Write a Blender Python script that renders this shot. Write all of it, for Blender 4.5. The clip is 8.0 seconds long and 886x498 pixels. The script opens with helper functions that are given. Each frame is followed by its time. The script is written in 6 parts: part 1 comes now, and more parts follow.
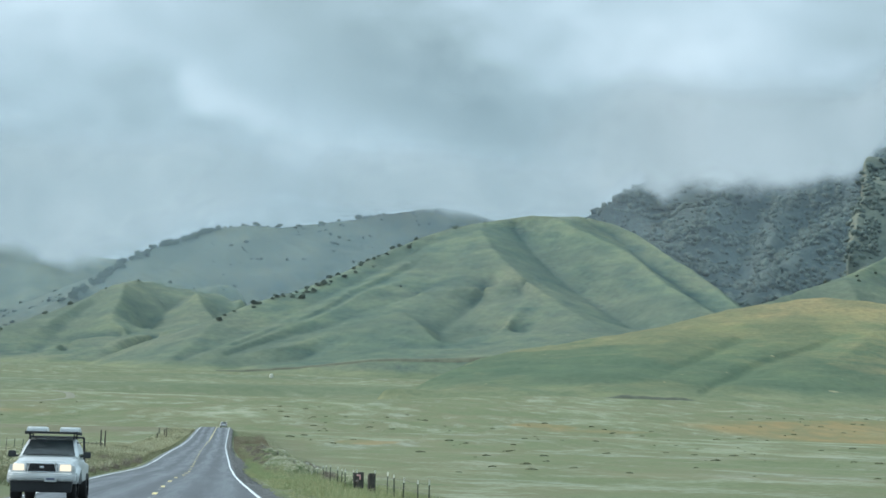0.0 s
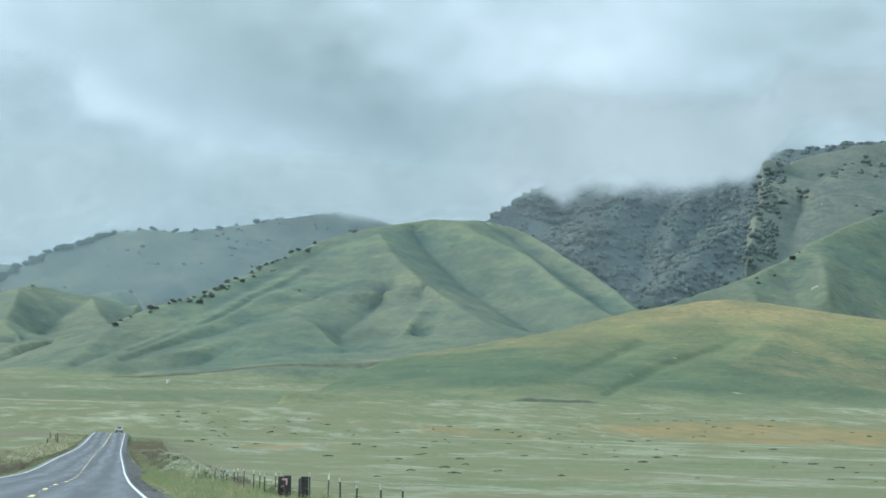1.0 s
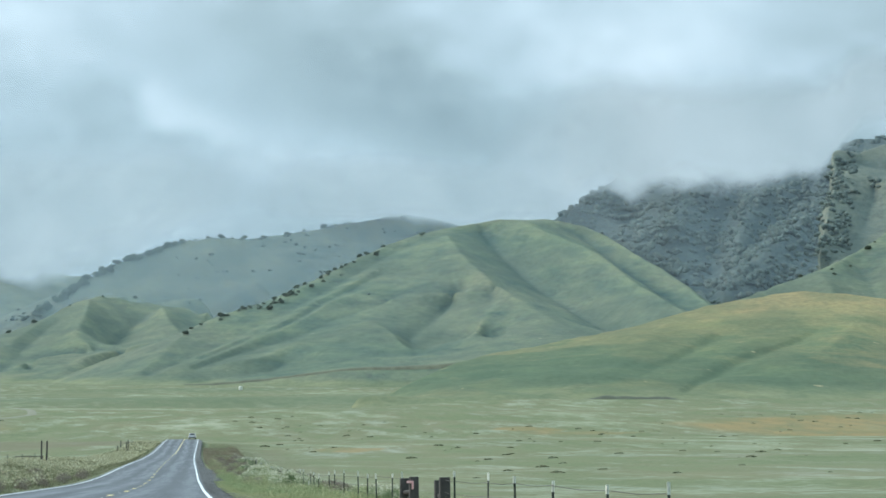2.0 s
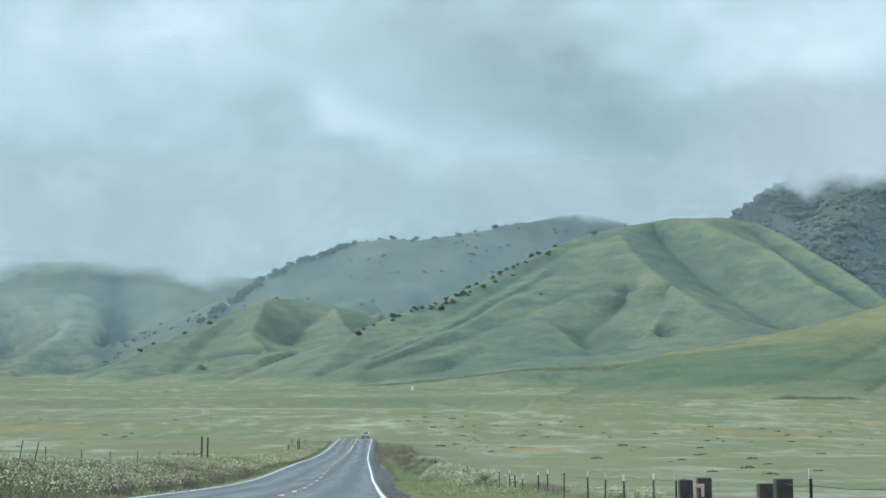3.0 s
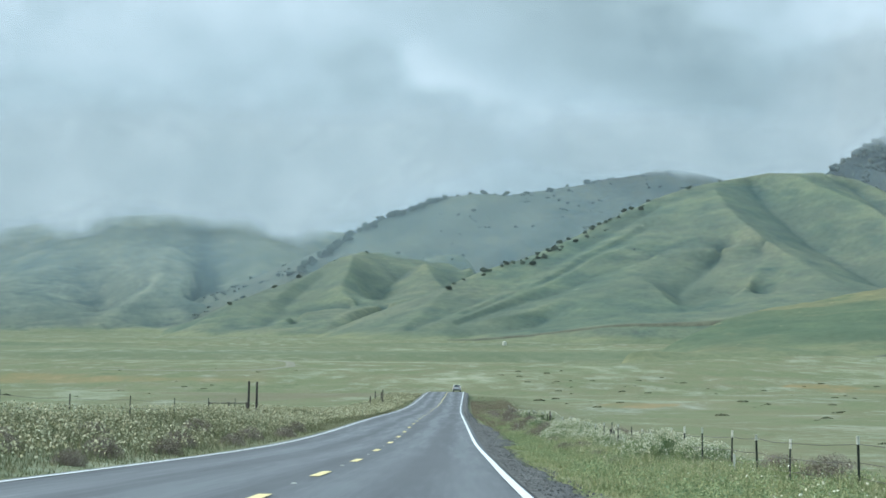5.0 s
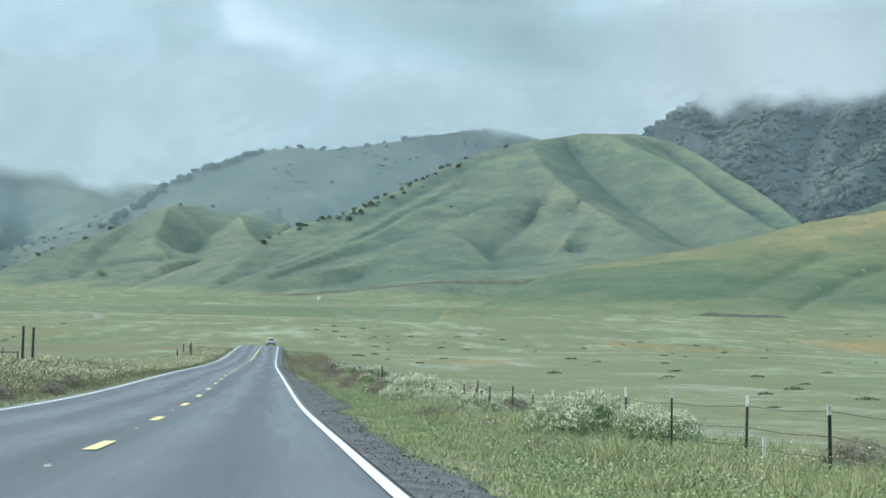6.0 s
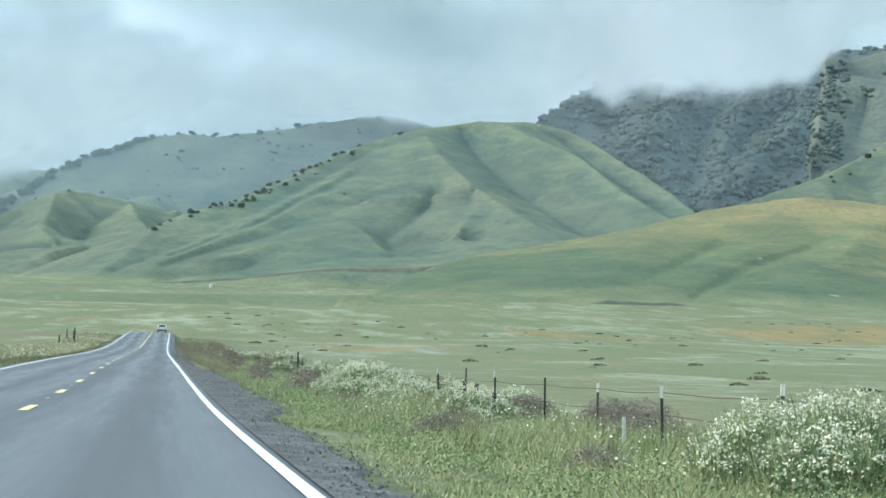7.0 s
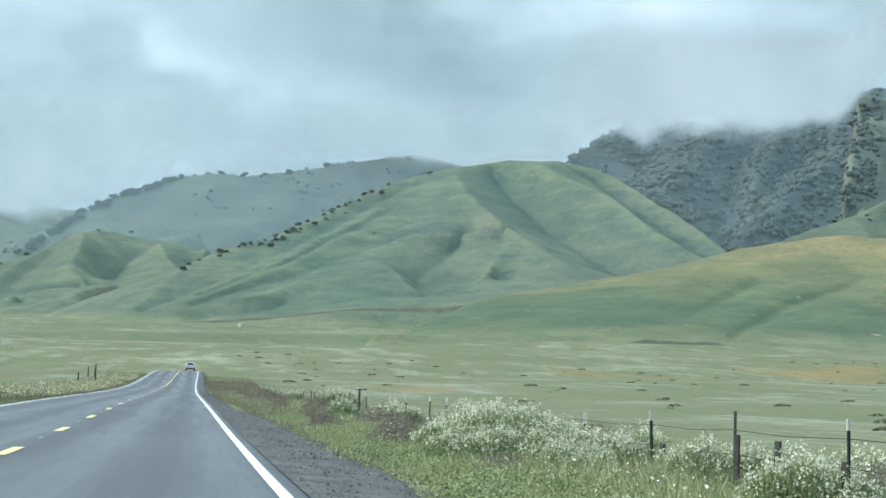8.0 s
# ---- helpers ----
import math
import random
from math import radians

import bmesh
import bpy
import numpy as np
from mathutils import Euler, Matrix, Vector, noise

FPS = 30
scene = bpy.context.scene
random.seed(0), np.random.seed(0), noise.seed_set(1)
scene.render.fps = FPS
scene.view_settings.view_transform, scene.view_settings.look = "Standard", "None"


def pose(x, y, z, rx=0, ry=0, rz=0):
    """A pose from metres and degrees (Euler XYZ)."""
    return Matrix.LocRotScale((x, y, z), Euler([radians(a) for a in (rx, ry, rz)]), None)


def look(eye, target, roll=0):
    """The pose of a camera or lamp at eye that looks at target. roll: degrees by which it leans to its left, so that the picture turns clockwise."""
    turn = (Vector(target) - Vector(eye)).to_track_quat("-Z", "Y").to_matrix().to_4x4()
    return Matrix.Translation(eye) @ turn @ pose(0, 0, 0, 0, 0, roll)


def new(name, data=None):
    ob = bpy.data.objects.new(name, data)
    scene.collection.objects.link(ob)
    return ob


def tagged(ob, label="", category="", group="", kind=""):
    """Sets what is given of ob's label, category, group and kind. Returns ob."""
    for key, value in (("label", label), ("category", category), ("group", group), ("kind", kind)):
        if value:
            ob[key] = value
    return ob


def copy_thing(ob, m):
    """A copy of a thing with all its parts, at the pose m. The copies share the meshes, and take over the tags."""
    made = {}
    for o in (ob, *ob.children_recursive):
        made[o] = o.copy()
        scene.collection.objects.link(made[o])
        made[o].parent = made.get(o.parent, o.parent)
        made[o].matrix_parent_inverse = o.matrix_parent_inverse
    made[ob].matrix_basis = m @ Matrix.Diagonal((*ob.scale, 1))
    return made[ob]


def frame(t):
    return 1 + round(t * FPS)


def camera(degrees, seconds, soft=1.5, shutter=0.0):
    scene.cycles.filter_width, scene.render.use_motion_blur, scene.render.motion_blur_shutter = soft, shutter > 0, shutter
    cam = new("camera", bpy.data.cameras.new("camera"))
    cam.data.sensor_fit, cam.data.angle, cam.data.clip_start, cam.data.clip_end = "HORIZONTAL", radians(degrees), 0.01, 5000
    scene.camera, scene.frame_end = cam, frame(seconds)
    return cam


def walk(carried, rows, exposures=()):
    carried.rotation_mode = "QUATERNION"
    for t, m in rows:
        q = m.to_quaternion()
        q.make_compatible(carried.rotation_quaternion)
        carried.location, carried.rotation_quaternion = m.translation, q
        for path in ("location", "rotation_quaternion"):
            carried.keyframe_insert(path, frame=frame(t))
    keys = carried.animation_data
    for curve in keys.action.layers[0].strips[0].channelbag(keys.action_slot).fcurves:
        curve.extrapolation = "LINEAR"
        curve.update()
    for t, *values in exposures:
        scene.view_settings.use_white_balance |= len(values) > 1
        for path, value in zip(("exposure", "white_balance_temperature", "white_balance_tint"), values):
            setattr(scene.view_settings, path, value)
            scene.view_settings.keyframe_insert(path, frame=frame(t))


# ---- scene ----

# camera and its drive
cam = camera(26.752, 8.0, soft=1.6)


def aim(t, x, y, z, yaw, pitch, roll):
    a, b = radians(yaw), radians(pitch)
    way = Vector((math.sin(a) * math.cos(b), math.cos(a) * math.cos(b), math.sin(b)))
    return t, look((x, y, z), Vector((x, y, z)) + way, roll)


DRIVE = [
    (0.0, 0.308, 0.00, 1.296, 6.440, 6.539, 1.375),
    (0.5, 0.424, 8.86, 1.170, 8.648, 6.607, 1.225),
    (1.0, 0.518, 17.77, 1.058, 9.588, 6.758, 0.880),
    (1.2, 0.547, 21.35, 1.018, 9.572, 6.794, 0.702),
    (2.3, 0.605, 41.16, 0.870, 6.233, 6.908, -0.282),
    (2.5, 0.593, 44.78, 0.858, 5.267, 6.995, 0.051),
    (3.0, 0.534, 53.88, 0.848, 2.224, 6.872, -0.150),
    (3.5, 0.443, 63.03, 0.860, -0.674, 6.699, -0.273),
    (4.0, 0.332, 72.23, 0.889, -2.232, 6.466, -0.254),
    (4.2, 0.284, 75.93, 0.903, -2.460, 6.315, -0.118),
    (5.3, 0.005, 96.37, 0.990, 0.910, 5.168, 0.741),
    (5.5, -0.040, 100.12, 1.004, 2.055, 4.906, 0.880),
    (6.0, -0.150, 109.51, 1.031, 5.142, 4.259, 0.922),
    (6.5, -0.230, 118.95, 1.054, 7.292, 3.908, 1.026),
    (7.0, -0.260, 128.44, 1.080, 8.467, 3.964, 0.890),
    (7.5, -0.245, 137.97, 1.116, 8.407, 4.392, 0.782),
    (8.0, -0.183, 147.56, 1.170, 7.570, 5.189, 0.940),
]
walk(cam, [aim(*r) for r in DRIVE], [(0.0, -0.07), (1.0, 0.04), (2.5, 0.01), (4.0, -0.01), (5.5, 0.05), (6.5, 0.2), (7.5, 0.24), (8.0, 0.16)])

# patches of brighter and darker cloud: amount, (across, above, length, thickness, tilt)
CLOUDS = (
    (0.36, (-0.012, 0.196, 0.046, 0.011, -28)), (-0.36, (0.110, 0.200, 0.120, 0.030, -24)), (-0.16, (0.300, 0.185, 0.120, 0.025, -6)),
    (0.34, (0.073, 0.164, 0.055, 0.018, -10)), (0.34, (0.190, 0.157, 0.055, 0.016, 8)), (0.25, (-0.095, 0.250, 0.070, 0.025, 0)),
    (0.30, (0.270, 0.245, 0.090, 0.025, 12)), (-0.30, (-0.260, 0.112, 0.090, 0.018, 0)), (0.30, (-0.050, 0.140, 0.050, 0.022, 0)),
    (0.18, (-0.210, 0.215, 0.080, 0.030, 10)), (-0.10, (-0.150, 0.172, 0.080, 0.020, -10)), (-0.18, (0.010, 0.118, 0.030, 0.012, 0)),
)

# ---- light: overcast sky, low cloud, soft sun from behind the left shoulder ----
SUN_EL, SUN_AZ = radians(28), radians(-82)   # azimuth from +y towards +x


class Nodes:
    """Short hand for building node trees."""

    def __init__(self, tree):
        self.tree, self.nodes = tree, tree.nodes
        self.nodes.clear()

    def put(self, kind, **settings):
        node = self.nodes.new(kind)
        for key, value in settings.items():
            setattr(node, key, value)
        return node

    def feed(self, socket, value):
        if isinstance(value, bpy.types.NodeSocket):
            self.tree.links.new(value, socket)
        elif value is not None:
            socket.default_value = value

    def math(self, op, a, b=None, c=None, clamp=False):
        node = self.put("ShaderNodeMath", operation=op, use_clamp=clamp)
        for socket, value in zip(node.inputs, (a, b, c)):
            self.feed(socket, value)
        return node.outputs[0]

    def noise(self, vector, scale, detail=4.0, rough=0.5, distort=0.0):
        node = self.put("ShaderNodeTexNoise")
        self.feed(node.inputs["Vector"], vector)
        for key, value in (("Scale", scale), ("Detail", detail), ("Roughness", rough), ("Distortion", distort)):
            node.inputs[key].default_value = value
        return node.outputs["Fac"]

    def ramp(self, fac, stops):
        node = self.put("ShaderNodeValToRGB")
        items = node.color_ramp.elements
        while len(items) < len(stops):
            items.new(0.5)
        for item, (place, colour) in zip(items, stops):
            item.position = place
            item.color = (*colour, 1) if isinstance(colour, (tuple, list)) else (colour, colour, colour, 1)
        self.feed(node.inputs[0], fac)
        return node.outputs[0]

    def mix(self, fac, a, b, blend="MIX"):
        node = self.put("ShaderNodeMix", data_type="RGBA", blend_type=blend)
        self.feed(node.inputs[0], fac)
        for socket, value in ((node.inputs[6], a), (node.inputs[7], b)):
            self.feed(socket, (*value, 1) if isinstance(value, tuple) and len(value) == 3 else value)
        return node.outputs[2]

    def scaled(self, vector, size):
        node = self.put("ShaderNodeMapping")
        self.feed(node.inputs["Vector"], vector)
        node.inputs["Scale"].default_value = size
        return node.outputs[0]


world = bpy.data.worlds.new("overcast_sky")
scene.world = world
world.use_nodes = True
n = Nodes(world.node_tree)
sky = n.put("ShaderNodeTexSky", sky_type="NISHITA", sun_disc=False, sun_elevation=SUN_EL, sun_rotation=SUN_AZ)
way = n.put("ShaderNodeTexCoord").outputs["Generated"]
axis = n.put("ShaderNodeSeparateXYZ")
n.feed(axis.inputs[0], way)
ahead = n.math("MAXIMUM", n.math("ABSOLUTE", axis.outputs[1]), 0.08)
across, above = n.math("DIVIDE", axis.outputs[0], ahead), n.math("DIVIDE", axis.outputs[2], ahead)
flat = n.put("ShaderNodeCombineXYZ")
n.feed(flat.inputs[0], across)
n.feed(flat.inputs[1], above)
cloud_uv = flat.outputs[0]
wide = n.noise(n.scaled(cloud_uv, (1.0, 1.9, 1)), 7.0, 6.0, 0.52, 0.5)
fine = n.noise(n.scaled(cloud_uv, (1.0, 1.5, 1)), 24.0, 6.0, 0.55, 0.3)
warp_x = n.math("ADD", across, n.math("MULTIPLY_ADD", fine, 0.09, -0.045))
warp_y = n.math("ADD", above, n.math("MULTIPLY_ADD", wide, 0.07, -0.035))


def puff(u, v, long, short, turn):
    """A soft patch of cloud round a direction of the sky."""
    c, s = math.cos(radians(turn)), math.sin(radians(turn))
    x, y = n.math("SUBTRACT", warp_x, u), n.math("SUBTRACT", warp_y, v)
    p = n.math("DIVIDE", n.math("ADD", n.math("MULTIPLY", x, c), n.math("MULTIPLY", y, s)), long)
    q = n.math("DIVIDE", n.math("SUBTRACT", n.math("MULTIPLY", y, c), n.math("MULTIPLY", x, s)), short)
    return n.math("POWER", 2.718, n.math("MULTIPLY", n.math("ADD", n.math("MULTIPLY", p, p), n.math("MULTIPLY", q, q)), -1.0))


shade = n.math("MULTIPLY_ADD", n.math("SUBTRACT", wide, 0.5), 0.9, n.math("MULTIPLY", n.math("SUBTRACT", fine, 0.5), 0.62))
for amount, patch in CLOUDS:
    shade = n.math("MULTIPLY_ADD", puff(*patch), amount, shade)
tone = n.ramp(n.math("ADD", shade, 0.5, clamp=True), [(0.0, (0.235, 0.335, 0.380)), (0.33, (0.335, 0.462, 0.525)), (0.58, (0.43, 0.58, 0.672)), (1.0, (0.61, 0.78, 0.895))])
# an overcast sky is about three times brighter overhead than at the horizon
lift = n.math("MULTIPLY_ADD", n.math("POWER", n.math("MAXIMUM", axis.outputs[2], 0.0), 1.5), 2.6, 1.0)
over = n.put("ShaderNodeVectorMath", operation="SCALE")
n.feed(over.inputs[0], tone)
n.feed(over.inputs[3], lift)
thin = n.put("ShaderNodeVectorMath", operation="SCALE")
n.feed(thin.inputs[0], sky.outputs[0])
thin.inputs[3].default_value = 0.08
light = n.put("ShaderNodeBackground")
n.feed(light.inputs[0], n.mix(0.93, thin.outputs[0], over.outputs[0]))
light.inputs[1].default_value = 1.0
n.feed(n.put("ShaderNodeOutputWorld").inputs[0], light.outputs[0])

sun = new("sun", bpy.data.lights.new("sun", "SUN"))
sun.data.energy, sun.data.angle, sun.data.color = 2.85, radians(12), (1.0, 0.955, 0.90)
sun.matrix_world = look((0, 0, 0), (-math.sin(SUN_AZ) * math.cos(SUN_EL), -math.cos(SUN_AZ) * math.cos(SUN_EL), -math.sin(SUN_EL)))
sun.location = (-300, -200, 600)

# ---- materials ----


def surface(name, rough=0.85, spec=0.25):
    mat = bpy.data.materials.new(name)
    mat.use_nodes = True
    n = Nodes(mat.node_tree)
    bsdf, out = n.put("ShaderNodeBsdfPrincipled"), n.put("ShaderNodeOutputMaterial")
    n.tree.links.new(bsdf.outputs[0], out.inputs[0])
    bsdf.inputs["Roughness"].default_value = rough
    bsdf.inputs["Specular IOR Level"].default_value = spec
    spot = n.put("ShaderNodeNewGeometry").outputs["Position"]
    return mat, n, bsdf, spot


def bump(n, bsdf, height, strength, distance):
    node = n.put("ShaderNodeBump")
    node.inputs["Strength"].default_value, node.inputs["Distance"].default_value = strength, distance
    n.feed(node.inputs["Height"], height)
    n.feed(bsdf.inputs["Normal"], node.outputs[0])


def plain(name, colour, rough=0.6, metal=0.0, vary=0.25, scale=6.0, spec=0.4):
    """A painted or raw surface with grain and dirt."""
    mat, n, bsdf, spot = surface(name, rough, spec)
    coarse, grain = n.noise(spot, scale, 3.0), n.noise(spot, scale * 14, 2.0)
    fac = n.math("MULTIPLY_ADD", grain, 0.4, n.math("MULTIPLY", coarse, 0.6))
    low = tuple(c * (1 - vary) for c in colour)
    high = tuple(min(1, c * (1 + vary)) for c in colour)
    n.feed(bsdf.inputs["Base Color"], n.ramp(fac, [(0.3, low), (0.7, high)]))
    bsdf.inputs["Metallic"].default_value = metal
    bump(n, bsdf, grain, 0.15, 0.004)
    return mat


def hill_cover(name, grass, dry, draw, shrub, shrub_amount, size=1.0):
    """Hillside: grass, drier crests, greener draws and scattered shrubs. Light on crests and shade in draws are also
    put into these colours. 'crest' runs 0 in a draw to 1 on a crest.
    """
    mat, n, bsdf, spot = surface(name, 0.95, 0.08)
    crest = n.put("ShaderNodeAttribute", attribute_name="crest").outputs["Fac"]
    large = n.noise(spot, 0.0035 / size, 5.0, 0.55)
    mid = n.noise(n.scaled(spot, (1, 1, 2.2)), 0.016 / size, 5.0, 0.62, 0.4)
    small = n.noise(spot, 0.09 / size, 3.0, 0.6)
    # hollows take the much darker draw tone, which paints in shade
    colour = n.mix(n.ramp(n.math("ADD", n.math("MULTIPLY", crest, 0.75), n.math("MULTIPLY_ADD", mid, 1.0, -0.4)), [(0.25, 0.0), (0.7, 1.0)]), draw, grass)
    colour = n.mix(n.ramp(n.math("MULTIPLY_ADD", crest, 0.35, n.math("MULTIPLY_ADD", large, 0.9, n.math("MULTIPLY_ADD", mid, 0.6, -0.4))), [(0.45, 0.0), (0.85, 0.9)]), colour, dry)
    spots = n.math("MULTIPLY", n.ramp(n.math("MULTIPLY_ADD", small, 0.7, n.math("MULTIPLY", large, 0.5)), [(0.60, 0.0), (0.70, 1.0)]), shrub_amount)
    colour = n.mix(spots, colour, shrub)
    sere = n.ramp(n.noise(n.scaled(spot, (1, 0.6, 1.6)), 0.0042 / size, 4.0, 0.6, 0.5), [(0.47, 0.0), (0.58, 0.6)])
    colour = n.mix(sere, colour, tuple((a + b) / 2 for a, b in zip(shrub, grass)))
    # ragged ovals take the darker draw tone
    dark_green_fac = n.put("ShaderNodeAttribute", attribute_name="dark_green").outputs["Fac"]
    colour = n.mix(n.math("MULTIPLY", dark_green_fac, n.math("MULTIPLY_ADD", mid, 0.8, 0.35, clamp=True)), colour, draw)
    # terraces trodden along the slope, and small bare patches
    tread = n.ramp(n.noise(n.scaled(spot, (1, 0.7, 6)), 0.012 / size, 5.0, 0.65, 0.8), [(0.55, 0.0), (0.70, 0.18)])
    colour = n.mix(tread, colour, tuple(min(1, 1.1 * c + 0.01) for c in dry))
    shade = n.ramp(n.noise(n.scaled(spot, (1, 0.7, 5)), 0.016 / size, 5.0, 0.65, 0.6), [(0.56, 0.0), (0.70, 0.35)])
    colour = n.mix(shade, colour, draw)
    bare = n.ramp(n.noise(spot, 0.045 / size, 3.0, 0.6), [(0.70, 0.0), (0.76, 0.6)])
    colour = n.mix(bare, colour, tuple(1.5 * c + 0.05 for c in dry))
    low = n.put("ShaderNodeAttribute", attribute_name="foot").outputs["Fac"]
    colour = n.mix(n.math("MULTIPLY", low, 0.85), colour, n.ramp(mid, [(0.35, (0.150, 0.172, 0.098)), (0.65, (0.205, 0.220, 0.132))]))
    # patches of lusher and poorer grass, then tussocks
    patch = n.ramp(n.noise(spot, 0.011 / size, 8.0, 0.68, 0.5), [(0.32, (0.80, 0.86, 0.88)), (0.5, (1.0, 1.0, 1.0)), (0.68, (1.20, 1.15, 1.07))])
    colour = n.mix(1.0, colour, patch, "MULTIPLY")
    tuft = n.noise(spot, 0.13 / size, 5.0, 0.7)
    grain = n.ramp(tuft, [(0.32, 0.86), (0.68, 1.14)])
    n.feed(bsdf.inputs["Base Color"], n.mix(1.0, colour, grain, "MULTIPLY"))
    bump(n, bsdf, n.math("ADD", n.math("MULTIPLY", mid, 0.6), n.math("ADD", tuft, n.math("MULTIPLY", small, 0.3))), 0.35, 3.0)
    return mat


def valley_cover():
    """Pale grass of the valley floor with sand, orange flowers, brown scrub and a darker verge by the road."""
    mat, n, bsdf, spot = surface("valley_grass", 0.95, 0.08)

    def zone(key):
        return n.put("ShaderNodeAttribute", attribute_name=key).outputs["Fac"]

    large = n.noise(n.scaled(spot, (1.0, 0.5, 1)), 0.012, 5.0, 0.6, 0.3)
    mid = n.noise(n.scaled(spot, (0.8, 0.28, 1)), 0.11, 5.0, 0.65, 0.4)
    small = n.noise(spot, 0.9, 4.0, 0.7)
    colour = n.ramp(n.math("MULTIPLY_ADD", mid, 0.36, n.math("MULTIPLY_ADD", small, 0.24, n.math("MULTIPLY", large, 0.4))),
                    [(0.36, (0.098, 0.112, 0.060)), (0.44, (0.166, 0.188, 0.104)), (0.49, (0.160, 0.155, 0.090)), (0.54, (0.205, 0.222, 0.134)), (0.63, (0.325, 0.33, 0.23))])
    mottle = n.noise(n.scaled(spot, (1.0, 0.45, 1)), 0.04, 5.0, 0.65, 0.8)
    colour = n.mix(n.ramp(mottle, [(0.46, 0.0), (0.62, 0.75)]), colour, n.ramp(small, [(0.35, (0.105, 0.128, 0.064)), (0.65, (0.172, 0.196, 0.106))]))
    colour = n.mix(n.ramp(mottle, [(0.30, 0.6), (0.42, 0.0)]), colour, (0.205, 0.190, 0.115))
    flecks = n.ramp(n.math("MULTIPLY_ADD", mid, 0.6, n.math("MULTIPLY", small, 0.4)), [(0.52, 0.0), (0.60, 1.0)])
    colour = n.mix(n.math("MULTIPLY", flecks, 0.3), colour, (0.31, 0.32, 0.27))
    colour = n.mix(zone("green"), colour, n.ramp(mid, [(0.3, (0.105, 0.134, 0.080)), (0.7, (0.150, 0.172, 0.104))]))
    colour = n.mix(n.math("MULTIPLY", zone("sand"), n.ramp(n.math("MULTIPLY_ADD", mid, 0.7, n.math("MULTIPLY", small, 0.3)), [(0.46, 0.0), (0.62, 0.5)])), colour, (0.31, 0.33, 0.27))
    colour = n.mix(n.math("MULTIPLY", zone("orange"), n.ramp(n.math("MULTIPLY_ADD", mid, 0.6, n.math("MULTIPLY", small, 0.4)), [(0.37, 0.0), (0.56, 0.85)])), colour, (0.26, 0.183, 0.082))
    colour = n.mix(n.math("MULTIPLY", zone("scrub"), n.ramp(small, [(0.35, 0.4), (0.6, 1.0)])), colour, (0.16, 0.14, 0.095))
    colour = n.mix(zone("verge"), colour, n.ramp(small, [(0.35, (0.085, 0.09, 0.055)), (0.6, (0.14, 0.155, 0.08))]))
    grain = n.ramp(n.noise(spot, 7.0, 3.0, 0.7), [(0.3, 0.8), (0.7, 1.2)])
    n.feed(bsdf.inputs["Base Color"], n.mix(1.0, colour, grain, "MULTIPLY"))
    bump(n, bsdf, n.math("ADD", small, mid), 0.5, 0.25)
    return mat


# ridges, spurs and draws of the hills: x, y, height
# main
MAIN_CREST = [(-104, 2439, 109), (-84, 2516, 128), (-58, 2616, 154), (-26, 2774, 199), (3, 2855, 224), (45, 2936, 250), (88, 2977, 265), (128, 3014, 278), (162, 3084, 303), (202, 3150, 327), (244, 3224, 355), (288, 3290, 382), (345, 3371, 415), (401, 3423, 438), (445, 3448, 450), (513, 3485, 467), (569, 3507, 479), (621, 3504, 479), (668, 3496, 478)]
MAIN_SHOULDER = [(677, 3540, 484), (733, 3525, 472), (769, 3444, 437), (789, 3329, 392), (809, 3230, 355), (824, 3119, 315), (825, 2988, 273), (823, 2874, 240)]
MAIN_SHOULDER_DRAW = [(691, 3503, 462), (724, 3482, 440), (743, 3333, 381), (757, 3178, 324), (774, 3056, 284), (782, 2917, 245)]
MAIN_RIGHT_SPUR = [(601, 3449, 468), (617, 3370, 442), (644, 3298, 418), (673, 3243, 398), (687, 3173, 372), (696, 3088, 341), (702, 2996, 309), (714, 2933, 287), (730, 2859, 261), (745, 2785, 235)]
MAIN_DARK_DRAW = [(528, 3483, 450), (544, 3356, 390), (559, 3253, 347), (569, 3149, 311), (585, 3068, 283), (602, 2973, 252), (616, 2874, 224), (630, 2785, 202)]
MAIN_FRONT_SPUR = [(446, 3362, 432), (446, 3202, 379), (454, 3095, 343), (471, 2974, 301), (484, 2893, 275), (499, 2830, 255), (522, 2730, 222), (550, 2668, 200)]
MAIN_BENCH = [(299, 2964, 273), (347, 2967, 281), (402, 2982, 288), (455, 2978, 288), (490, 2975, 284)]
MAIN_BENCH_DRAW = [(418, 3020, 283), (387, 2948, 253), (346, 2852, 222), (309, 2753, 192), (303, 2658, 168)]
MAIN_FACET = [(471, 2981, 285), (433, 2814, 237), (396, 2703, 202), (366, 2611, 172)]
MAIN_HOLLOW = [(440, 2725, 192), (387, 2753, 194), (344, 2731, 186), (311, 2658, 168)]
MAIN_KNEE = [(258, 2830, 230), (273, 2751, 213), (283, 2655, 186), (295, 2566, 158)]
MAIN_KNEE_LEFT = [(258, 2835, 231), (210, 2769, 214), (167, 2713, 197), (116, 2621, 170), (77, 2580, 157), (41, 2570, 151)]
MAIN_KNEE_DRAW = [(305, 2986, 273), (252, 2923, 250), (201, 2858, 228), (155, 2784, 204), (105, 2718, 184), (42, 2643, 162), (-3, 2560, 139)]
MAIN_RIB_B = [(307, 3092, 314), (255, 3014, 287), (208, 2967, 271), (169, 2886, 243), (123, 2793, 214), (65, 2698, 185), (19, 2623, 162), (-24, 2543, 139)]
MAIN_GULLY_B = [(315, 3169, 337), (272, 3102, 311), (231, 3040, 288), (180, 2937, 253), (134, 2849, 224), (91, 2790, 205), (42, 2700, 178), (4, 2625, 157)]
